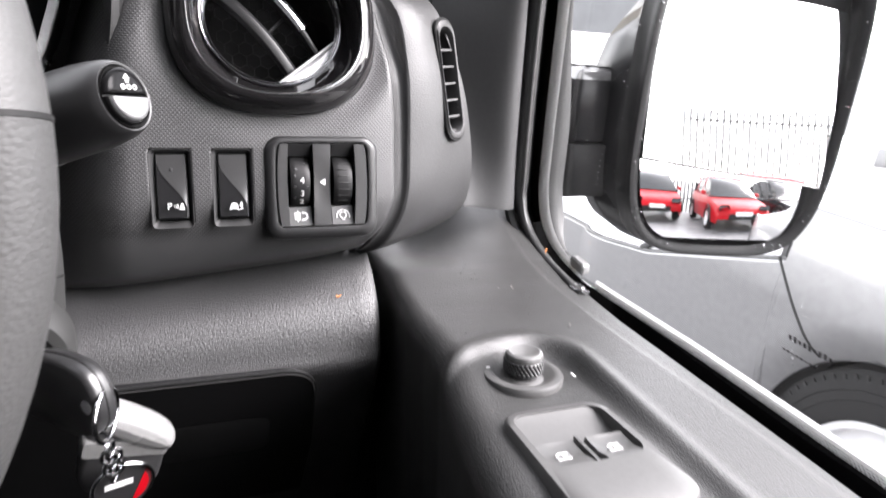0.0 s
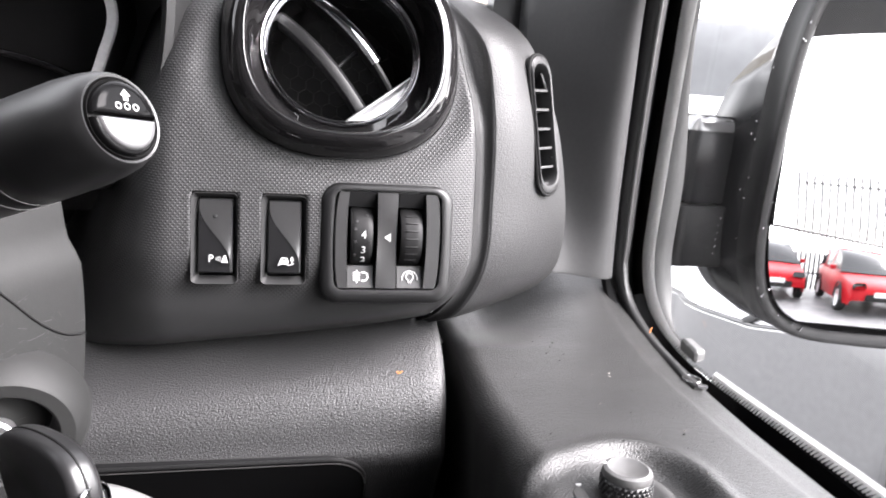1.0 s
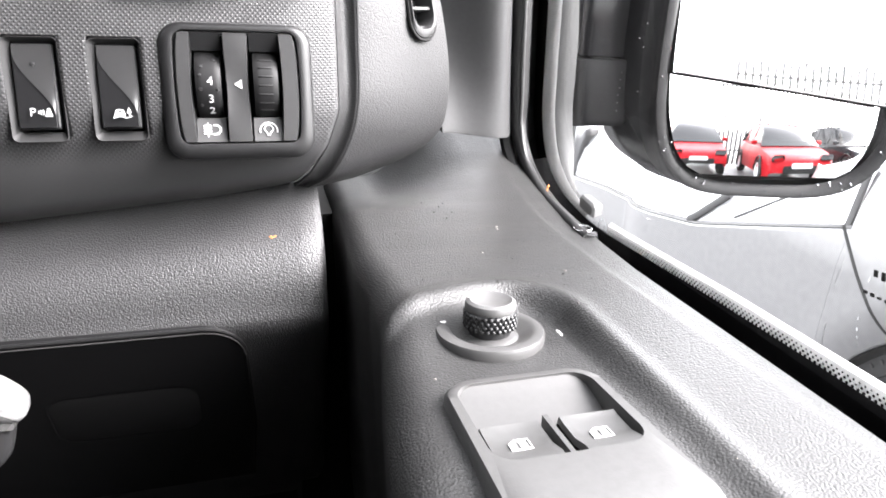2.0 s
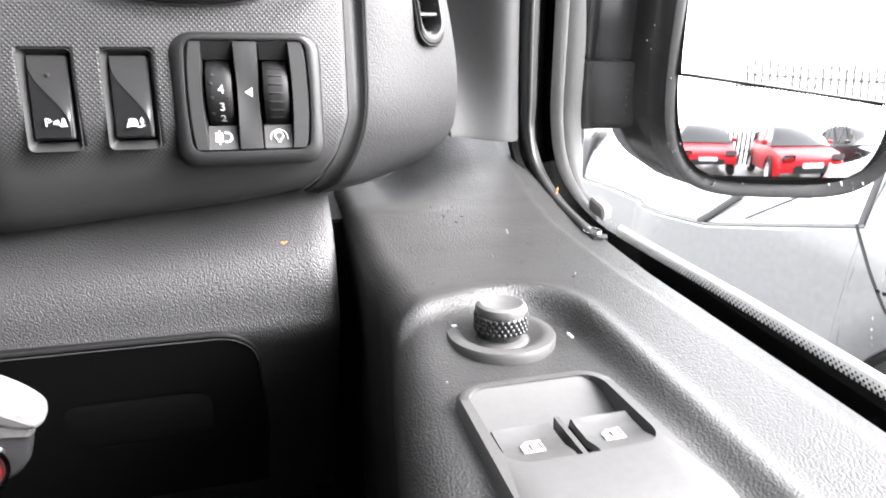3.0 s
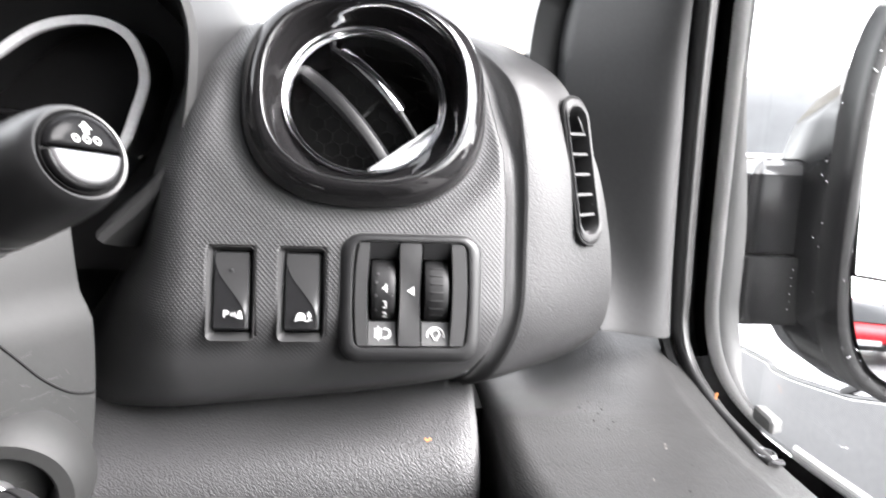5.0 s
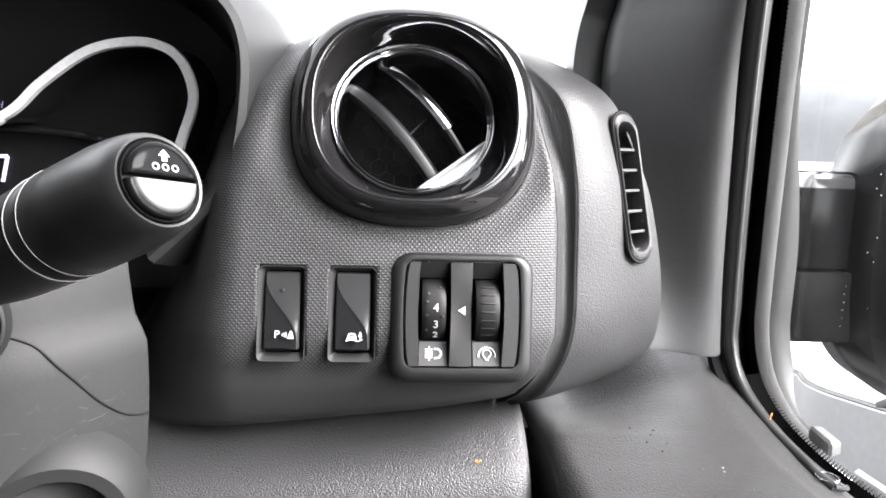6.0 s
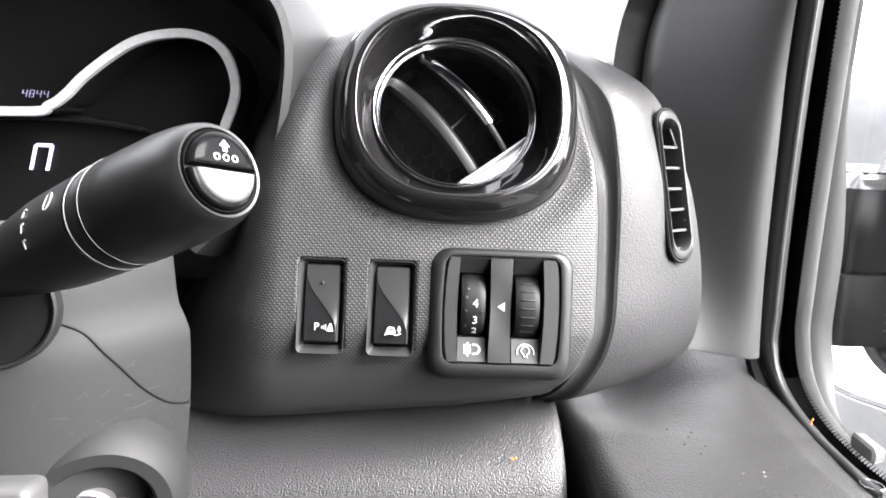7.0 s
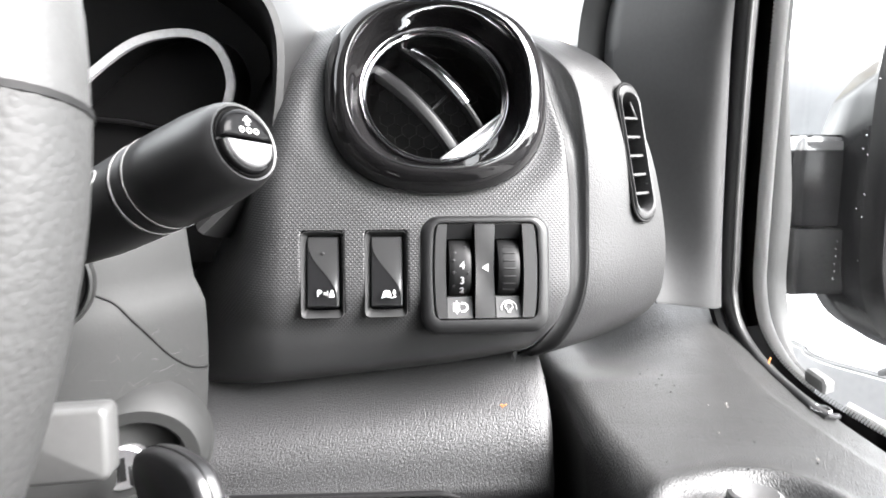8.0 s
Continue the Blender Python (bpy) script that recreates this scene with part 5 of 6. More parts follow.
part("cap_mark", lathe(KN.moved(-0.0085, 0.0060, 0.0152), [(0.0010, 0), (0.0010, 0.0004)], 10), WHITE, knob_t)
part("position_dot", lathe(KN.moved(-0.0190, 0.0100, 0.0022), [(0.0014, 0), (0.0014, 0.0004)], 14), WHITE, knob_t)
part("position_mark", box(KN.moved(0.0290, -0.0110, 0.0006), 0.0012, 0.0045, 0.0008), WHITE, knob_t)

# window switch unit
WS = Frame((0.1790, 0.2400, door_z(0.179, 0.2400) + 0.012), (1, 0, 0), (0, 1, -0.085))
ws = thing("window_switch_unit", tuple(WS.o), "black switch unit with two electric window rockers", "switch unit", "")
wo = [(a, b) for a, b in rrect(0.0635, 0.090, 0.012, 6)]
wo = np.array([(a * (1 + 0.03 * (b < 0)), b - 0.011) for a, b in wo])
wi = np.array(rrect(0.0540, 0.0480, 0.0085, 6)) + (0, 0.0050)
rows = [[WS.at(a, b, h) for a, b in (wo - (0, -0.011)) * k + (0, -0.011)] for k, h in ((1.0, -0.003), (0.99, 0.0035), (0.955, 0.0052))]
rows += [[WS.at(a, b, h) for a, b in wi * 1.0] for h in (0.0052, 0.0046)]
rows += [[WS.at(a, (b - 0.0050) * 0.98 + 0.0050, h) for a, b in wi * (0.98, 1)] for h in (-0.006,)]
part("housing", grid(rows, close_v=True), SWITCHBODY, ws, "satin black housing", sharp=50)
part("sloped_back", grid([[WS.at(a, b, h) for a in (-0.0265, 0.0265)] for b, h in ((0.0297, 0.0046), (0.0230, 0.0008), (0.0032, -0.0045))]), SWITCHBODY, ws)
part("well", stack(wi * (0.97, 0.98) + (0, 0.0002), WS, [(0, -0.0062), (0.0001, -0.006)]), DEEP, ws)
for x, nm in ((-0.0147, "front_window_rocker"), (0.0145, "passenger_window_rocker")):
    rows = []
    for b, h in ((0.0112, -0.006), (0.0110, 0.0022), (0.0100, 0.0034), (0.0070, 0.0032), (-0.0020, 0.0030), (-0.0090, 0.0046), (-0.0122, 0.0046), (-0.0130, -0.004)):
        rows.append([WS.at(x + a, b - 0.0072, h - (0.0025 if abs(a) > 0.0107 else 0) - 0.0016 * (1 - (a / 0.012) ** 2) * (abs(b) < 0.008)) for a in (-0.0109, -0.0105, -0.0095, -0.006, -0.003, 0, 0.003, 0.006, 0.0095, 0.0105, 0.0109)])
    rk = part("rocker", grid(rows), DUSTY, ws, "dished window rocker", sharp=35)
    f = WS.moved(x, -0.0072, 0.0019)
    part("window_mark", sweep([f.at(a, b, 0) for a, b in ((-0.0036, -0.0024), (0.0036, -0.0024), (0.0036, 0.0026), (-0.0012, 0.0026), (-0.0036, 0.0008))], circle(0.00035, 5), up=tuple(f.w), closed=True), WHITE, rk)
    part("arrow_mark", box(f.moved(0.0010, 0.0001, 0), 0.0022, 0.0036, 0.0003), WHITE, rk)
    part("worn_patch", stack(super_round(0.0046, 0.0034, 2.6, 24), f.moved(0.0, 0.0, -0.0004), [(0, -0.0002), (0.0008, 0.0002)]), PATCHGREY, rk, "pale worn patch under the symbol")
part("divider", box(WS.moved(-0.0001, -0.006, -0.006), 0.0018, 0.0245, 0.0090), DUSTY, ws)

# dust and crumbs on the door rail and knee panel
random.seed(11)
crumbs = []
spots = [(0.191, 0.459), (0.2204, 0.4242), (0.226, 0.423), (0.2290, 0.3200), (0.1500, 0.2850), (0.2480, 0.2900), (0.2050, 0.3900), (0.2500, 0.2450), (0.2420, 0.3600), (0.1720, 0.3720), (0.197, 0.4715), (0.214, 0.4216), (0.225, 0.4192), (0.165, 0.425)]
spots += [(random.uniform(0.15, 0.28), random.uniform(0.10, 0.47)) for _ in range(70)]
for k, (x, y) in enumerate(spots):
    r = random.uniform(0.0004, 0.0010) if k < 14 else random.uniform(0.00015, 0.00045)
    z = door_z(x, y)
    crumbs.append(([(x + r * dx * random.uniform(0.6, 1.3), y + r * dy * random.uniform(0.6, 1.3), z + r * dz * 0.7) for dx, dy, dz in ((1, 0, 0), (0, 1, 0), (-1, 0, 0), (0, -1, 0), (0, 0, 1), (0, 0, -1))], [(0, 1, 4), (1, 2, 4), (2, 3, 4), (3, 0, 4), (1, 0, 5), (2, 1, 5), (3, 2, 5), (0, 3, 5)]))
dust = part("dust_specks", joined(*crumbs), CRUMB, None, smooth=False)
tagged(dust, "small dust specks lying on the black door rail", "dust", kind="stuff")
grit = []
for _ in range(26):
    x, y, r = random.uniform(0.16, 0.265), random.uniform(0.34, 0.49), random.uniform(0.0003, 0.0009)
    z = door_z(x, y)
    grit.append(([(x + r * dx * random.uniform(0.5, 1.5), y + r * dy * random.uniform(0.5, 1.5), z + r * dz * 0.8) for dx, dy, dz in ((1, 0, 0), (0, 1, 0), (-1, 0, 0), (0, -1, 0), (0, 0, 1), (0, 0, -1))], [(0, 1, 4), (1, 2, 4), (2, 3, 4), (3, 0, 4), (1, 0, 5), (2, 1, 5), (3, 2, 5), (0, 3, 5)]))
tagged(part("grit", joined(*grit), LIDBLACK, None, smooth=False), "dark grit scattered on the black door rail", "grit", kind="stuff")
oz = 1.1975
crumb = part("crumb", joined(*[([(0.0933 + dx * 0.0011 + ox, low_y(oz) - 0.0006 + 0.0003 * dy, oz + 0.0006 + dz * 0.0007 + o2) for dx, dy, dz in ((1, 0, 0.4), (0, 1, 0), (-1, 0, -0.3), (0, -1, 0), (0.2, 0, 1), (0, 0, -1))], [(0, 1, 4), (1, 2, 4), (2, 3, 4), (3, 0, 4), (1, 0, 5), (2, 1, 5), (3, 2, 5), (0, 3, 5)]) for ox, o2 in ((0, 0), (0.0014, 0.0008), (-0.0010, 0.0009))]), ORANGE, None, smooth=False)
tagged(crumb, "tiny orange crumb stuck to the knee panel", "crumb")

rust = part("crumb", joined(*[([(0.2815 + ox + dx * 0.0010, 0.4725 + 0.0008 * dy, 1.2085 + dz * 0.0020 + o2) for dx, dy, dz in ((1, 0, 0.4), (0, 1, 0), (-1, 0, -0.3), (0, -1, 0), (0.2, 0, 1), (0, 0, -1))], [(0, 1, 4), (1, 2, 4), (2, 3, 4), (3, 0, 4), (1, 0, 5), (2, 1, 5), (3, 2, 5), (0, 3, 5)]) for ox, o2 in ((0, 0), (0.0006, 0.0026))]), ORANGE, None, smooth=False)
tagged(rust, "orange brown flake stuck to the black window band", "crumb")

# ---- door mirror outside ----
mirror = thing("door_mirror", (0.36, 0.55, 1.24), "black door mirror with two glasses, wet with rain drops", "door mirror")
SWING, TIPUP = 16.0, 8.5
cs, sn = math.cos(radians(SWING)), math.sin(radians(SWING))
MF = Frame((0.4650, 0.4720, 1.3450), (cs, -sn, 0), (0, 0, 1))
part("arm", stack(rrect(0.055, 0.050, 0.008), Frame((0.350, 0.552, 1.2430), (1, 0, 0), (0, 1, 0)), [(0.002, -0.001), (0, 0.003), (0, 0.048), (0.001, 0.0495)], bottom=True), ARMBLACK, mirror, "lower half of the hinged arm")
part("arm", stack(rrect(0.050, 0.046, 0.008), Frame((0.352, 0.554, 1.2940), (1, 0, 0), (0, 1, 0)), [(0.001, 0.0), (0, 0.002), (0, 0.0555), (0.001, 0.0575)], bottom=True), GLOSSHULL, mirror, "wet upper half of the hinged arm")
# wet gloss, with a base paler than the arm's to paint the sky glint
part("arm_cap", stack(rrect(0.050, 0.046, 0.008), Frame((0.352, 0.554, 1.2940), (1, 0, 0), (0, 1, 0)), [(0.0008, 0.0572), (0.003, 0.0625), (0.008, 0.0670), (0.014, 0.0685)]), WETTOP, mirror, "rain-wet top of the arm, paled for the sky glint")
hull = np.array(super_round(0.099, 0.149, 3.8, 64))
rows = []
for k, kb, h, shift in ((0.90, 0.93, 0.001, 0), (0.945, 0.965, 0.006, 0), (0.985, 0.99, 0.006, 0), (1.0, 1.0, 0.002, 0), (1.0, 1.0, -0.006, 0), (1.03, 1.0, -0.014, -0.003), (1.09, 0.995, -0.032, -0.010), (1.12, 0.97, -0.060, -0.016), (1.0, 0.87, -0.090, -0.012), (0.6, 0.6, -0.115, 0), (0.2, 0.2, -0.120, 0)):
    lean = 0.62 * smooth_step(-0.012, -0.040, h)
    rows.append([MF.at(p * k + (shift + lean * max(0.0, q - 0.026)) * smooth_step(0.03, -0.05, p), q * kb, h) for p, q in hull])
part("rim", grid(rows[:6], close_v=True), HOUSING, mirror, "black textured rim", sharp=60)
v, g = grid(rows[5:], close_v=True)
g.append(tuple((len(rows) - 6) * 64 + j for j in range(64)))
part("housing", (v, g), GLOSSHULL, mirror, "glossy wet black housing", sharp=60)
gl = np.array(super_round(0.0815, 0.132, 4.2, 64)) + (0.0, 0.0)
rows = [[MF.at(a, b, h) for a, b in hull * (0.905, 0.935)] for h in (0.0008,)]
rows += [[MF.at(a * 1.08, b * 1.05, h) for a, b in gl] for h in (-0.004, -0.014)]
part("inner_rim", grid(rows, close_v=True), HOUSING, mirror)
part("inner_back", stack(gl * (1.08, 1.05), MF, [(0, -0.0142), (0.0001, -0.014)]), DEEP, mirror)


SPLITZ = -0.0680


def glass_pane(lo, hi, bulge, lift, tip, tall, wide, swing=0.0):
    """Part of the glass between two heights, bulged like a wide-angle glass."""
    rows = []
    cz = (lo + hi) / 2
    MG = MF.moved(0, cz, lift).turned(-tip, swing)
    for b in np.linspace(lo, hi, 13):
        # half width of the rounded outline at this height
        w = wide * (max(0.0, 1 - abs(b / tall) ** 4.2)) ** (1 / 4.2)
        slope = lambda a: -0.115 * a * max(0.0, 1 - abs(b - SPLITZ) / 0.05)
        rows.append([MG.at(a, b - cz + slope(a), bulge * (1 - (a / 0.0815) ** 2 - ((b - cz) / 0.08) ** 2)) for a in np.linspace(-w, w, 25)])
    return grid(rows)


part("main_glass", glass_pane(SPLITZ + 0.0008, 0.1425, 0.0012, -0.0075, TIPUP, 0.143, 0.0868), MIRROR, mirror, "large mirror glass")
part("wide_angle_glass", glass_pane(-0.1315, SPLITZ - 0.0008, 0.0040, -0.0005, 5.0, 0.136, 0.0868, -2.5), MIRROR, mirror, "small wide-angle mirror glass")
JC = (SPLITZ + 0.0008 + 0.1425) / 2
JF = MF.moved(0, JC, -0.0075).turned(tilt=-TIPUP)
part("glass_joint", sweep([JF.at(a, SPLITZ + 0.0008 - JC - 0.115 * a, 0.0006 - 0.0012 * (a / 0.0815) ** 2) for a in np.linspace(-0.084, 0.084, 13)], circle(0.0006, 6), up=tuple(MF.w)), TABPLASTIC, mirror, "grey joint between the glasses")
drops = []
random.seed(5)
for k in range(130):
    q = random.uniform(0, 2 * math.pi)
    i = int(q / (2 * math.pi) * 64) % 64
    s = random.uniform(0.93, 1.0) if k < 90 else random.uniform(0.3, 0.9)
    if k < 90:
        a, b = hull[i] * random.uniform(0.92, 0.985)
        c = 0.0062
    else:
        a, b = gl[i] * s
        c = -0.0060
    r = random.uniform(0.0003, 0.0008)
    drops.append(lathe(MF.moved(a, b, c), [(r, -0.001), (r * 0.9, 0.0006), (r * 0.4, 0.0011)], 8))
for k in range(6):
    drops.append(lathe(Frame((0.3600 + 0.0006 * (k % 2), 0.5268, 1.2545 + 0.0058 * k), (1, 0, 0), (0, 0, 1)), [(0.0007, -0.001), (0.0006, 0.0005), (0.0003, 0.0008)], 8))
for k in range(8):
    b, d = random.uniform(-0.10, 0.06), random.uniform(-0.002, 0.005)
    drops.append(lathe(Frame((0.3690 - 0.36 * d, 0.5130 + 0.94 * d, 1.345 + b), (-0.34, 0.94, 0), (0, 0, 1)), [(0.0004, -0.002), (0.0004, 0.0004), (0.0002, 0.0007)], 8))
tagged(part("rain_drops", joined(*drops), CHROME, mirror, "small rain drops"), kind="stuff")


# ---- car park outside ----
def wheel_parts(owner, c, r, w, side):
    """Tyre, rim and spokes of a road wheel; side: +1 or -1, the way its face looks along x."""
    f = Frame(c, (0, side * 1.0, 0), (0, 0, 1))
    tyre = part("tyre", lathe(f, [(r * 0.66, -w / 2), (r * 0.90, -w / 2), (r * 0.985, -w * 0.38), (r, -w * 0.2), (r, w * 0.2), (r * 0.985, w * 0.38), (r * 0.90, w / 2), (r * 0.66, w / 2), (r * 0.64, w * 0.40)], 64, caps=False), TYRE, owner, "black tyre")
    part("rim", lathe(f, [(r * 0.65, w * 0.30), (r * 0.65, w * 0.49), (r * 0.60, w * 0.47), (r * 0.57, w * 0.2), (0.02, w * 0.2)], 48), ALLOY, tyre, "alloy rim")
    spokes = []
    for k in range(5):
        q = 2 * math.pi * k / 5 + 0.3
        d = (math.cos(q), math.sin(q))
        g = Frame(f.at(d[0] * r * 0.34, d[1] * r * 0.34, w * 0.2), f.u * d[0] + f.v * d[1], f.v * d[0] - f.u * d[1])
        spokes.append(stack(rrect(r * 0.62, r * 0.15, 0.01, 3), g, [(0, 0), (0.004, w * 0.2)]))
    part("spoke", joined(*spokes), ALLOY, tyre)
    return tyre


def car(name, at, turn, paint, label, group="parked cars", size=1.0, glazing=DARKGLASS):
    """A hatchback, nose to +y: lower body, glasshouse, windows, lamps and wheels."""
    t = thing(name, (0, 0, 0), label, "car", group)
    W = 0.88
    side = curve([(-2.02, 0.35), (-2.05, 0.62), (-1.98, 0.90), (-1.7, 0.96), (-0.9, 0.93), (0.2, 0.90), (0.75, 0.89), (1.3, 0.82), (1.8, 0.72), (2.02, 0.58), (2.05, 0.36)], 40)
    rows = []
    for y, z in side:
        taper = 1 - 0.10 * (abs(y) / 2.05) ** 4
        rows.append([(s * W * taper * k, y, 0.25 + (z - 0.25) * h) for s, k, h in ((-1, 0.96, 0), (-1, 1.0, 0.35), (-1, 0.985, 0.75), (-1, 0.93, 0.97), (-1, 0.80, 1.0), (1, 0.80, 1.0), (1, 0.93, 0.97), (1, 0.985, 0.75), (1, 1.0, 0.35), (1, 0.96, 0))])
    part("body", grid(rows), paint, t, sharp=50)
    roof = curve([(-1.92, 0.93), (-1.80, 1.20), (-1.5, 1.40), (-0.8, 1.47), (-0.1, 1.45), (0.35, 1.32), (0.95, 0.90)], 30)
    rows = [[(s * (0.80 - 0.20 * max(0, z - 0.9) / 0.55) * k, y, 0.88 + (z - 0.88) * h) for s, k, h in ((-1, 1.02, 0), (-1, 1, 0.9), (-1, 0.9, 1.0), (1, 0.9, 1.0), (1, 1, 0.9), (1, 1.02, 0))] for y, z in roof]
    part("glasshouse", grid(rows), glazing, t, "glazing", sharp=50)
    rows = [[(s * (0.80 - 0.20 * max(0, z - 0.9) / 0.55) * 0.93, y, z + 0.006) for s in (-1, -0.5, 0, 0.5, 1)] for y, z in roof[8:22]]
    part("roof", grid(rows), paint, t, thick=0.01)
    for s in (-1, 1):
        for y0 in (-0.15, -1.05):
            part("pillar", sweep([(s * 0.815, y0, 0.9), (s * 0.63, y0 - 0.03, 1.44)], [(-0.03, -0.01), (0.03, -0.01), (0.03, 0.01), (-0.03, 0.01)], up=(s, 0, 0.2)), paint, t)
        for y0 in (-1.25, 1.28):
            wheel_parts(t, (s * 0.79, y0, 0.31), 0.31, 0.2, s)
            part("wheel_arch", sweep([(s * 0.885, y0 + 0.37 * math.cos(q), 0.31 + 0.37 * math.sin(q)) for q in np.linspace(0, math.pi, 20)], circle(0.02, 6), up=(1, 0, 0)), RUBBER, t)
        part("headlamp", stack(rrect(0.30, 0.14, 0.05), Frame((s * 0.60, 2.0, 0.66), (-s, -0.2 * s * s, 0), (0, -0.3, 1)), [(0, -0.05), (0, 0.05), (0.02, 0.06)]), DARKGLASS, t)
        part("mirror", stack(rrect(0.16, 0.12, 0.04), Frame((s * 0.92, 0.62, 0.98), (1, 0, 0), (0, 0, 1)), [(0.02, -0.06), (0, -0.02), (0, 0.04)], bottom=True), paint, t)
    part("grille", stack(rrect(0.9, 0.16, 0.05), Frame((0, 2.03, 0.42), (-1, 0, 0), (0, 0, 1)), [(0, -0.02), (0, 0.03)]), DEEP, t)
    part("number_plate", stack(rrect(0.5, 0.11, 0.01), Frame((0, 2.06, 0.50), (-1, 0, 0), (0, 0, 1)), [(0, -0.02), (0, 0.012)]), WHITE, t)
    t.matrix_basis = pose(*at, 0, 0, turn) @ Matrix.Diagonal((size, size, size, 1))
    return t


# the close silver car: its lamp, bumper and wheel stand beside the van's door
silver = thing("silver_car", (2.3, 0.0, 0.0), "silver car parked close beside the van", "car", "parked cars")
WY, WZ2 = 0.79, 0.32


def flank_x(y, z):
    x = 1.45 + 0.25 * max(0.0, z - 0.75) ** 1.3 + 0.5 * max(0.0, 0.45 - z) ** 2
    x += 0.9 * max(0.0, min(y, 2.3) - 1.95) ** 2 + 0.2 * max(0.0, y - 2.3) + 0.6 * max(0.0, -1.5 - y) ** 2
    x += 4.0 * max(0.0, 0.485 - math.hypot(y - WY, z - WZ2)) ** 2
    return x


def lamp_line(y):
    return float(np.interp(y, [0.2, 1.2, 1.45, 1.74, 2.26, 2.6, 3.2], [0.90, 0.847, 0.765, 0.67, 0.58, 0.535, 0.43]))


AR = 0.395
fy, fz = np.array(sorted([*np.linspace(-1.75, 1.10, 90), *np.linspace(1.102, 1.196, 24), *np.linspace(1.204, 1.35, 30), *np.linspace(1.36, 3.2, 52), 1.198, 1.202] + [c + AR * math.cos(q) * k for c in (WY, -1.10) for q in np.linspace(0, math.pi, 40) for k in (1.0, 1.001)])), np.linspace(0, 1, 64)


def flank_z(s, y):
    low = 0.18
    for c in (WY, -1.10):
        if abs(y - c) < AR * 1.00001:
            low = WZ2 + math.sqrt(max(0.0, AR**2 - (y - c) ** 2))
    return low + s * ((lamp_line(y) if y > 1.199 else 1.0) - low)


part("body", grid([[(flank_x(y, flank_z(s, y)), y, flank_z(s, y)) for y in [*fy[fy < 1.199], 1.1989]] for s in fz]), SILVERPAINT, silver, "silver painted flank", thick=0.01)
part("bumper", grid([[(flank_x(y, flank_z(s, y)), y, flank_z(s, y)) for y in [1.1991, *fy[fy > 1.1992]]] for s in fz]), SILVERPAINT, silver, "silver painted bumper below the lamp", thick=0.01)
part("arch_lip", sweep([(flank_x(WY + 0.393 * math.cos(q), WZ2 + 0.393 * math.sin(q)) + 0.004, WY + 0.393 * math.cos(q), WZ2 + 0.393 * math.sin(q)) for q in np.linspace(0.0, math.pi, 48)], circle(0.006, 8), up=(1, 0, 0)), RUBBER, silver)
part("wheel_house", grid([[(flank_x(WY, 0.6) + d, WY + 0.40 * math.cos(q), WZ2 + 0.40 * math.sin(q)) for d in (0.035, 0.3)] for q in np.linspace(-0.4, math.pi + 0.4, 30)]), DEEP, silver)
part("wheel_house_back", stack([(0.43 * math.cos(q), 0.43 * math.sin(q)) for q in np.linspace(0, 2 * math.pi, 32, endpoint=False)], Frame((1.72, WY, WZ2), (0, -1, 0), (0, 0, 1)), [(0, -0.004), (0, 0.0)]), DEEP, silver)
rows = []
for y in np.linspace(-1.70, 3.14, 22):
    x0 = max(1.50, flank_x(y, 0.75) + 0.06)
    x1 = 3.10 - 0.9 * max(0.0, min(y, 2.3) - 1.95) ** 2 - 0.25 * max(0.0, y - 2.3)
    rows.append([(x0 + (x1 - x0) * s, y, 0.99 + 0.06 * math.sin(math.pi * s) - 0.10 * max(0.0, y - 0.8) - 0.12 * max(0.0, y - 2.5) ** 2) for s in np.linspace(0, 1, 11)])
part("bonnet", grid(rows), SILVERPAINT, silver, thick=0.01)
part("nose", grid([[(x, 3.14 + 0.10 * math.sin(math.pi * (x - 1.70) / 1.13) * math.sin(math.pi * (z - 0.15) / 0.75), z) for x in np.linspace(1.72, 2.83, 12)] for z in np.linspace(0.22, 0.715, 8)]), SILVERPAINT, silver, "silver nose", thick=0.01)
part("far_wing", grid([[(3.10 - 0.9 * max(0.0, min(y, 2.3) - 1.95) ** 2 - 0.25 * max(0.0, y - 2.3), y, z) for y in np.linspace(2.2, 3.14, 10)] for z in (0.22, 0.45, 0.70)]), SILVERPAINT, silver, thick=0.01)
part("far_flank", block((3.08, -1.7, 0.25), (3.14, 2.2, 0.95)), SILVERPAINT, silver)
part("glasshouse", grid([[(1.58 + 0.25 * min(1, h) + k * 1.42 * (1 - 0.3 * h), y, 0.98 + 0.5 * h * math.sin(math.pi * min(1, max(0, (y + 1.65) / 1.85)))) for k, h in ((0, 0), (0, 0.9), (0.5, 1.0), (1, 0.9), (1, 0))] for y in np.linspace(-1.65, 0.2, 14)]), DARKGLASS, silver, sharp=60)
rows = []
for y in np.linspace(1.20, 3.1, 44):
    z0 = lamp_line(y)
    rows.append([(flank_x(y, z0) + 0.004 + d, y, z0 + h) for h, d in ((0.0, 0.02), (0.012, 0.0), (0.08, 0.01), (0.16, 0.04), (0.26, 0.12), (0.36, 0.3))])
part("lamp_lens", grid(rows), LAMPWHITE, silver, "pale wet lamp lens", thick=0.006)
part("lamp_line", sweep([(flank_x(y, lamp_line(y)) - 0.002, y, lamp_line(y) + 0.004) for y in np.linspace(1.2, 3.1, 44)], circle(0.008, 8), up=(1, 0, 0)), LAMPDARK, silver)
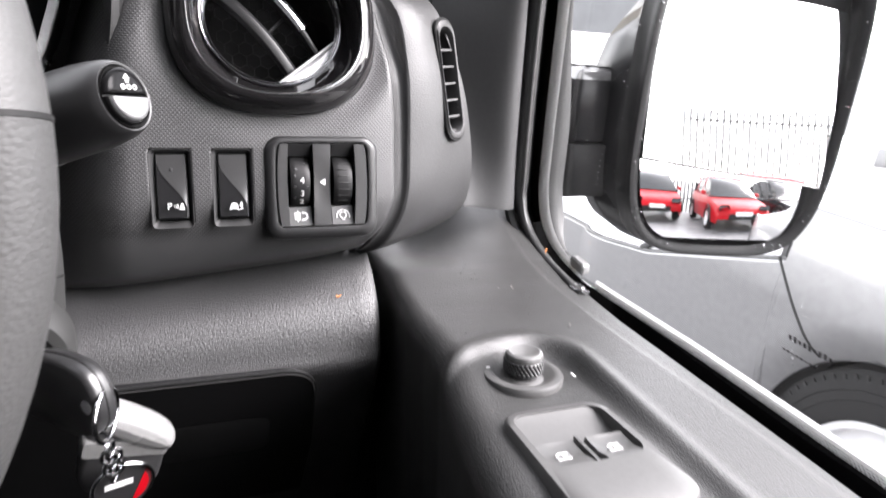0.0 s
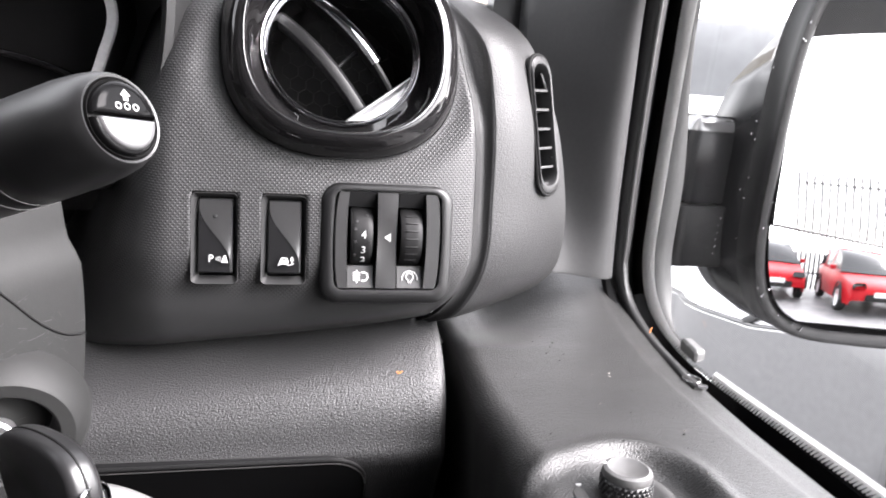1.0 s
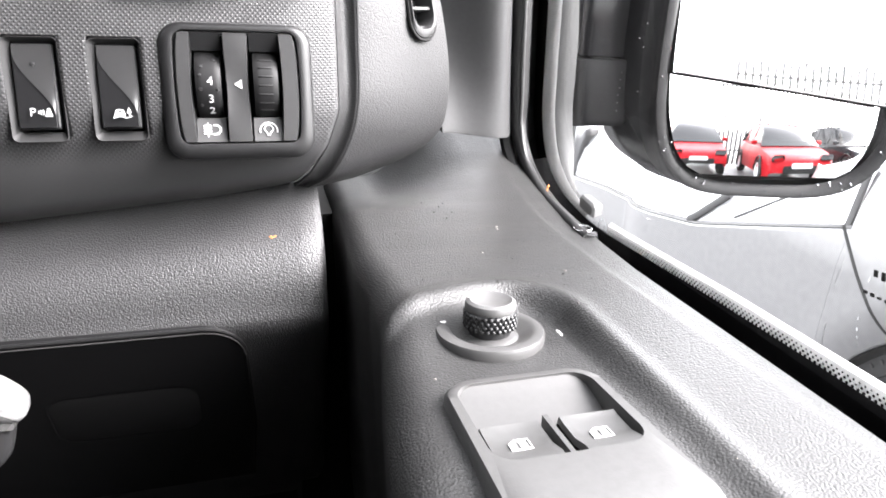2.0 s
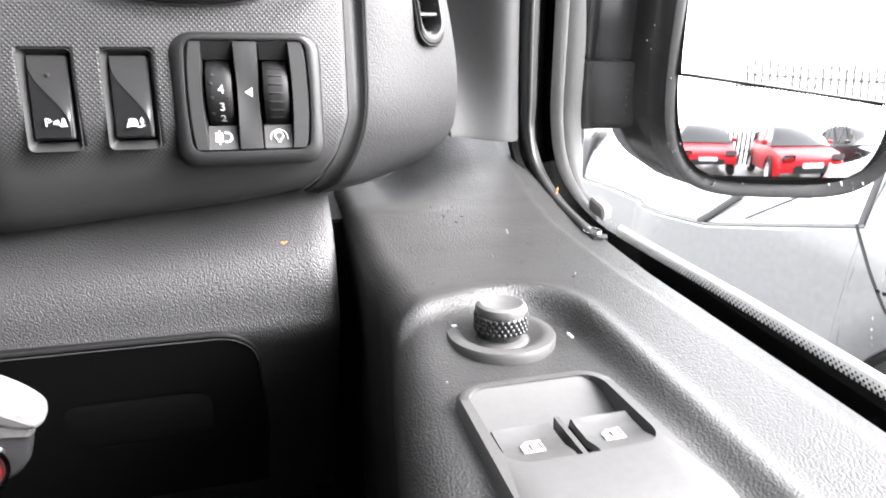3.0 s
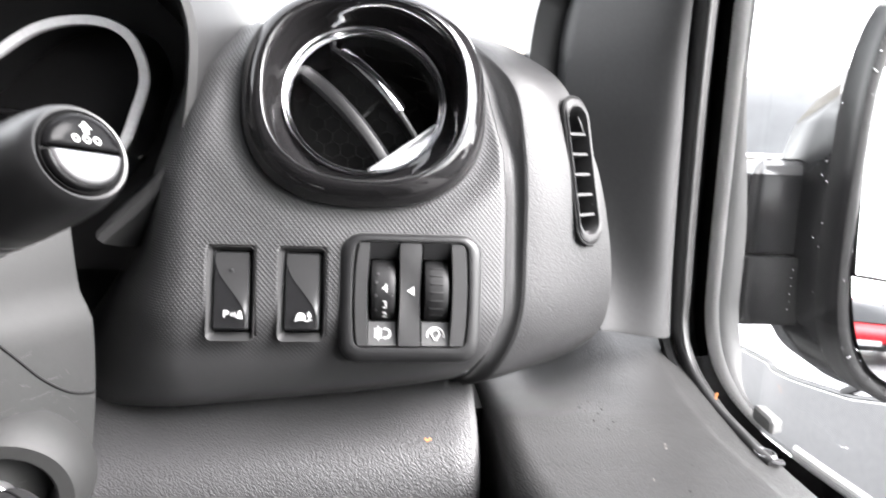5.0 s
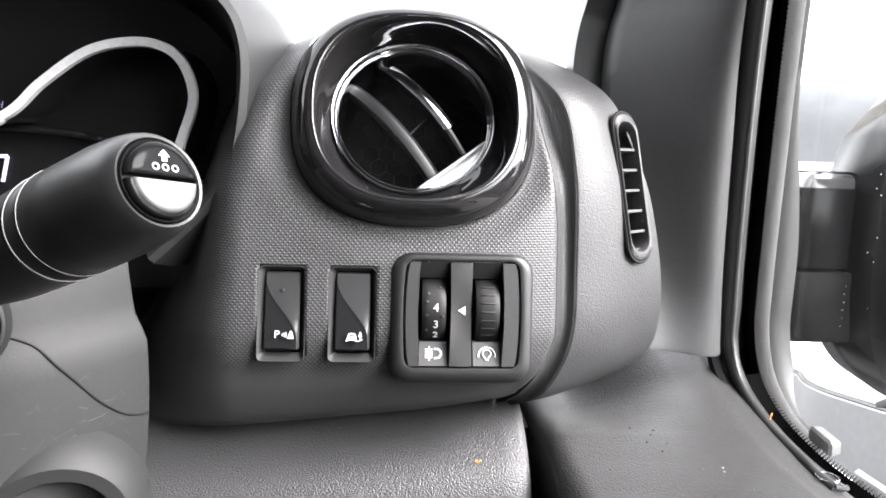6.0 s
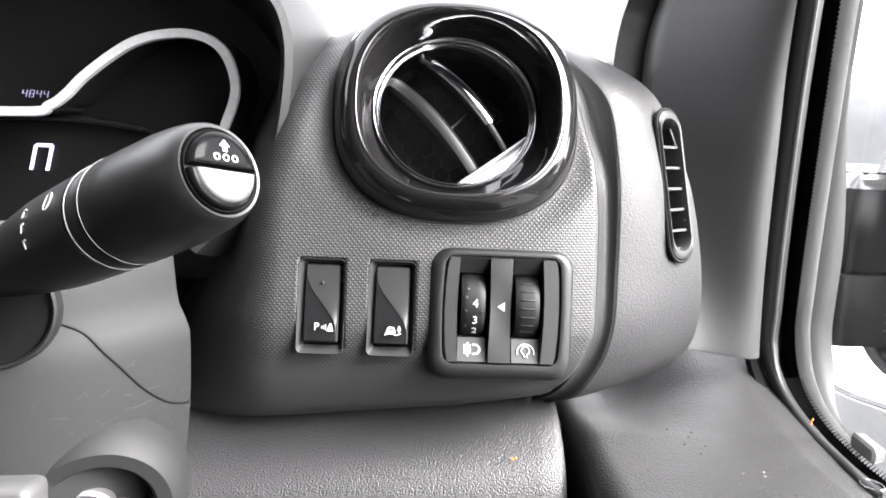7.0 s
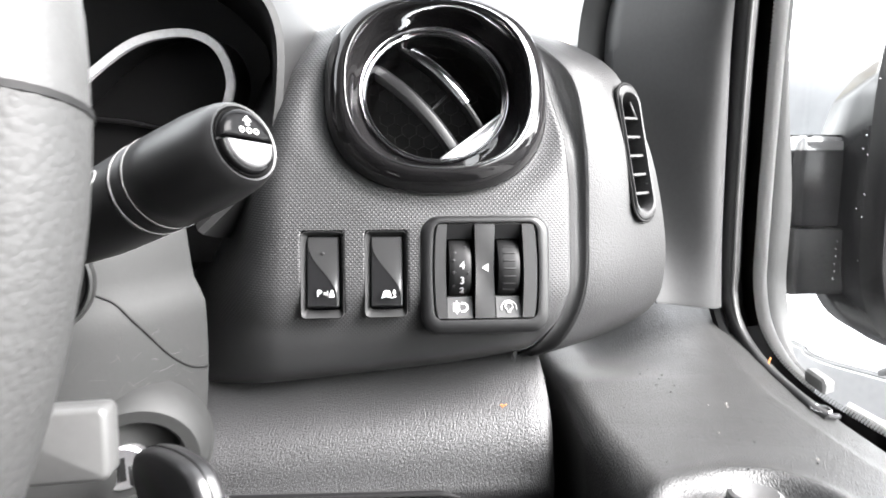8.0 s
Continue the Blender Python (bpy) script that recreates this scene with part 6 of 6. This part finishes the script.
for y0, y1, h0, h1, r in ((1.62, 1.78, 0.10, 0.01, 0.014), (1.40, 1.58, 0.09, 0.025, 0.004), (1.205, 1.215, 0.15, 0.0, 0.010)):
    pts = [(flank_x(y, lamp_line(y)) - 0.003 + 0.05 * (h0 + (h1 - h0) * s), y, lamp_line(y) + h0 + (h1 - h0) * s) for s, y in ((s, y0 + (y1 - y0) * s) for s in np.linspace(0, 1, 8))]
    part("lamp_bar", sweep(pts, circle(r, 8, r * 0.6), up=(1, 0, 0)), LAMPDARK, silver)
SHUT = curve([(1.222, 0.850), (1.165, 0.783), (1.110, 0.718), (1.038, 0.640)], 24)
part("shut_line", sweep([(flank_x(y, z) - 0.0100, y, z) for y, z in SHUT], circle(0.0040, 8), up=(1, 0, 0)), RUBBER, silver)
part("underbody", joined(block((1.52, -1.68, 0.22), (3.08, 2.25, 0.26)), block((1.76, 2.25, 0.22), (2.80, 3.10, 0.26))), DEEP, silver, smooth=False)
for y0 in (WY, -1.10):
    tyre = wheel_parts(silver, (1.565, y0, WZ2), 0.375, 0.20, -1)
    ribs = []
    for k in range(72):
        q = 2 * math.pi * k / 72
        f = Frame((1.4735, y0 + 0.350 * math.cos(q), WZ2 + 0.350 * math.sin(q)), (0, -math.sin(q), math.cos(q)), (0, math.cos(q), math.sin(q)))
        ribs.append(box(f, 0.006, 0.018, 0.003))
    tagged(part("tread", joined(*ribs), RUBBER, tyre), kind="stuff")
    for rr in (0.322, 0.296):
        part("sidewall_ring", sweep([(1.466, y0 + rr * math.cos(q), WZ2 + rr * math.sin(q)) for q in np.linspace(0, 2 * math.pi, 64, endpoint=False)], circle(0.0025, 6), up=(1, 0, 0), closed=True), TYRE, tyre)
red = car("red_car", (3.2, -8.3, 0), 0, REDPAINT, "bright red hatchback parked nose-on behind the van")
car("dark_car", (5.6, -8.4, 0), -2, DARKGLASS, "dark hatchback parked beside the red one")
car("white_car", (-3.4, -9.5, 0), -8, WHITEPAINT, "white hatchback parked further back")
copy_thing(red, pose(0.75, -10.0, 0, 0, 0, -4))
car("people_carrier", (4.6, 6.8, 0), -34, WHITEPAINT, "tall pale people carrier parked ahead of the silver car", size=1.45, glazing=SKYGLASS)
fence = thing("fence", (3, -11.5, 0), "pale palisade fence of upright railings", "fence")
for k in range(40):
    x = 1.7 + 0.17 * k
    part("railing", block((x, -11.53, 0), (x + 0.08, -11.5, 3.0 + 0.05 * math.sin(k * 2.3))), PALEFENCE, fence, smooth=False)
for z in (0.5, 2.7):
    part("rail", block((1.7, -11.58, z), (8.5, -11.535, z + 0.05)), PALEFENCE, fence, smooth=False)


# a pale building far ahead, seen through the windscreen
building = thing("building", (9, 24, 0), "pale cream rendered building far beyond the windscreen", "building")
part("wall", block((4.9, 24.0, 0.0), (7.6, 32.0, 15.0)), CREAM, building, "cream rendered wall", smooth=False)
part("roof", ([(4.6, 23.7, 15.0), (7.9, 23.7, 15.0), (7.9, 32.3, 15.0), (4.6, 32.3, 15.0), (4.6, 28.0, 17.0), (7.9, 28.0, 17.0)], [(0, 1, 5, 4), (2, 3, 4, 5), (0, 4, 3), (1, 2, 5), (0, 3, 2, 1)]), DARKWALL, building, "dark pitched roof", smooth=False)
far_window = part("window", block((5.7, 23.94, 0.8), (6.8, 24.02, 2.2)), WHITEPAINT, building, "white framed window", smooth=False)
part("pane", block((5.78, 23.92, 0.88), (6.72, 23.95, 2.12)), DARKGLASS, far_window, smooth=False)
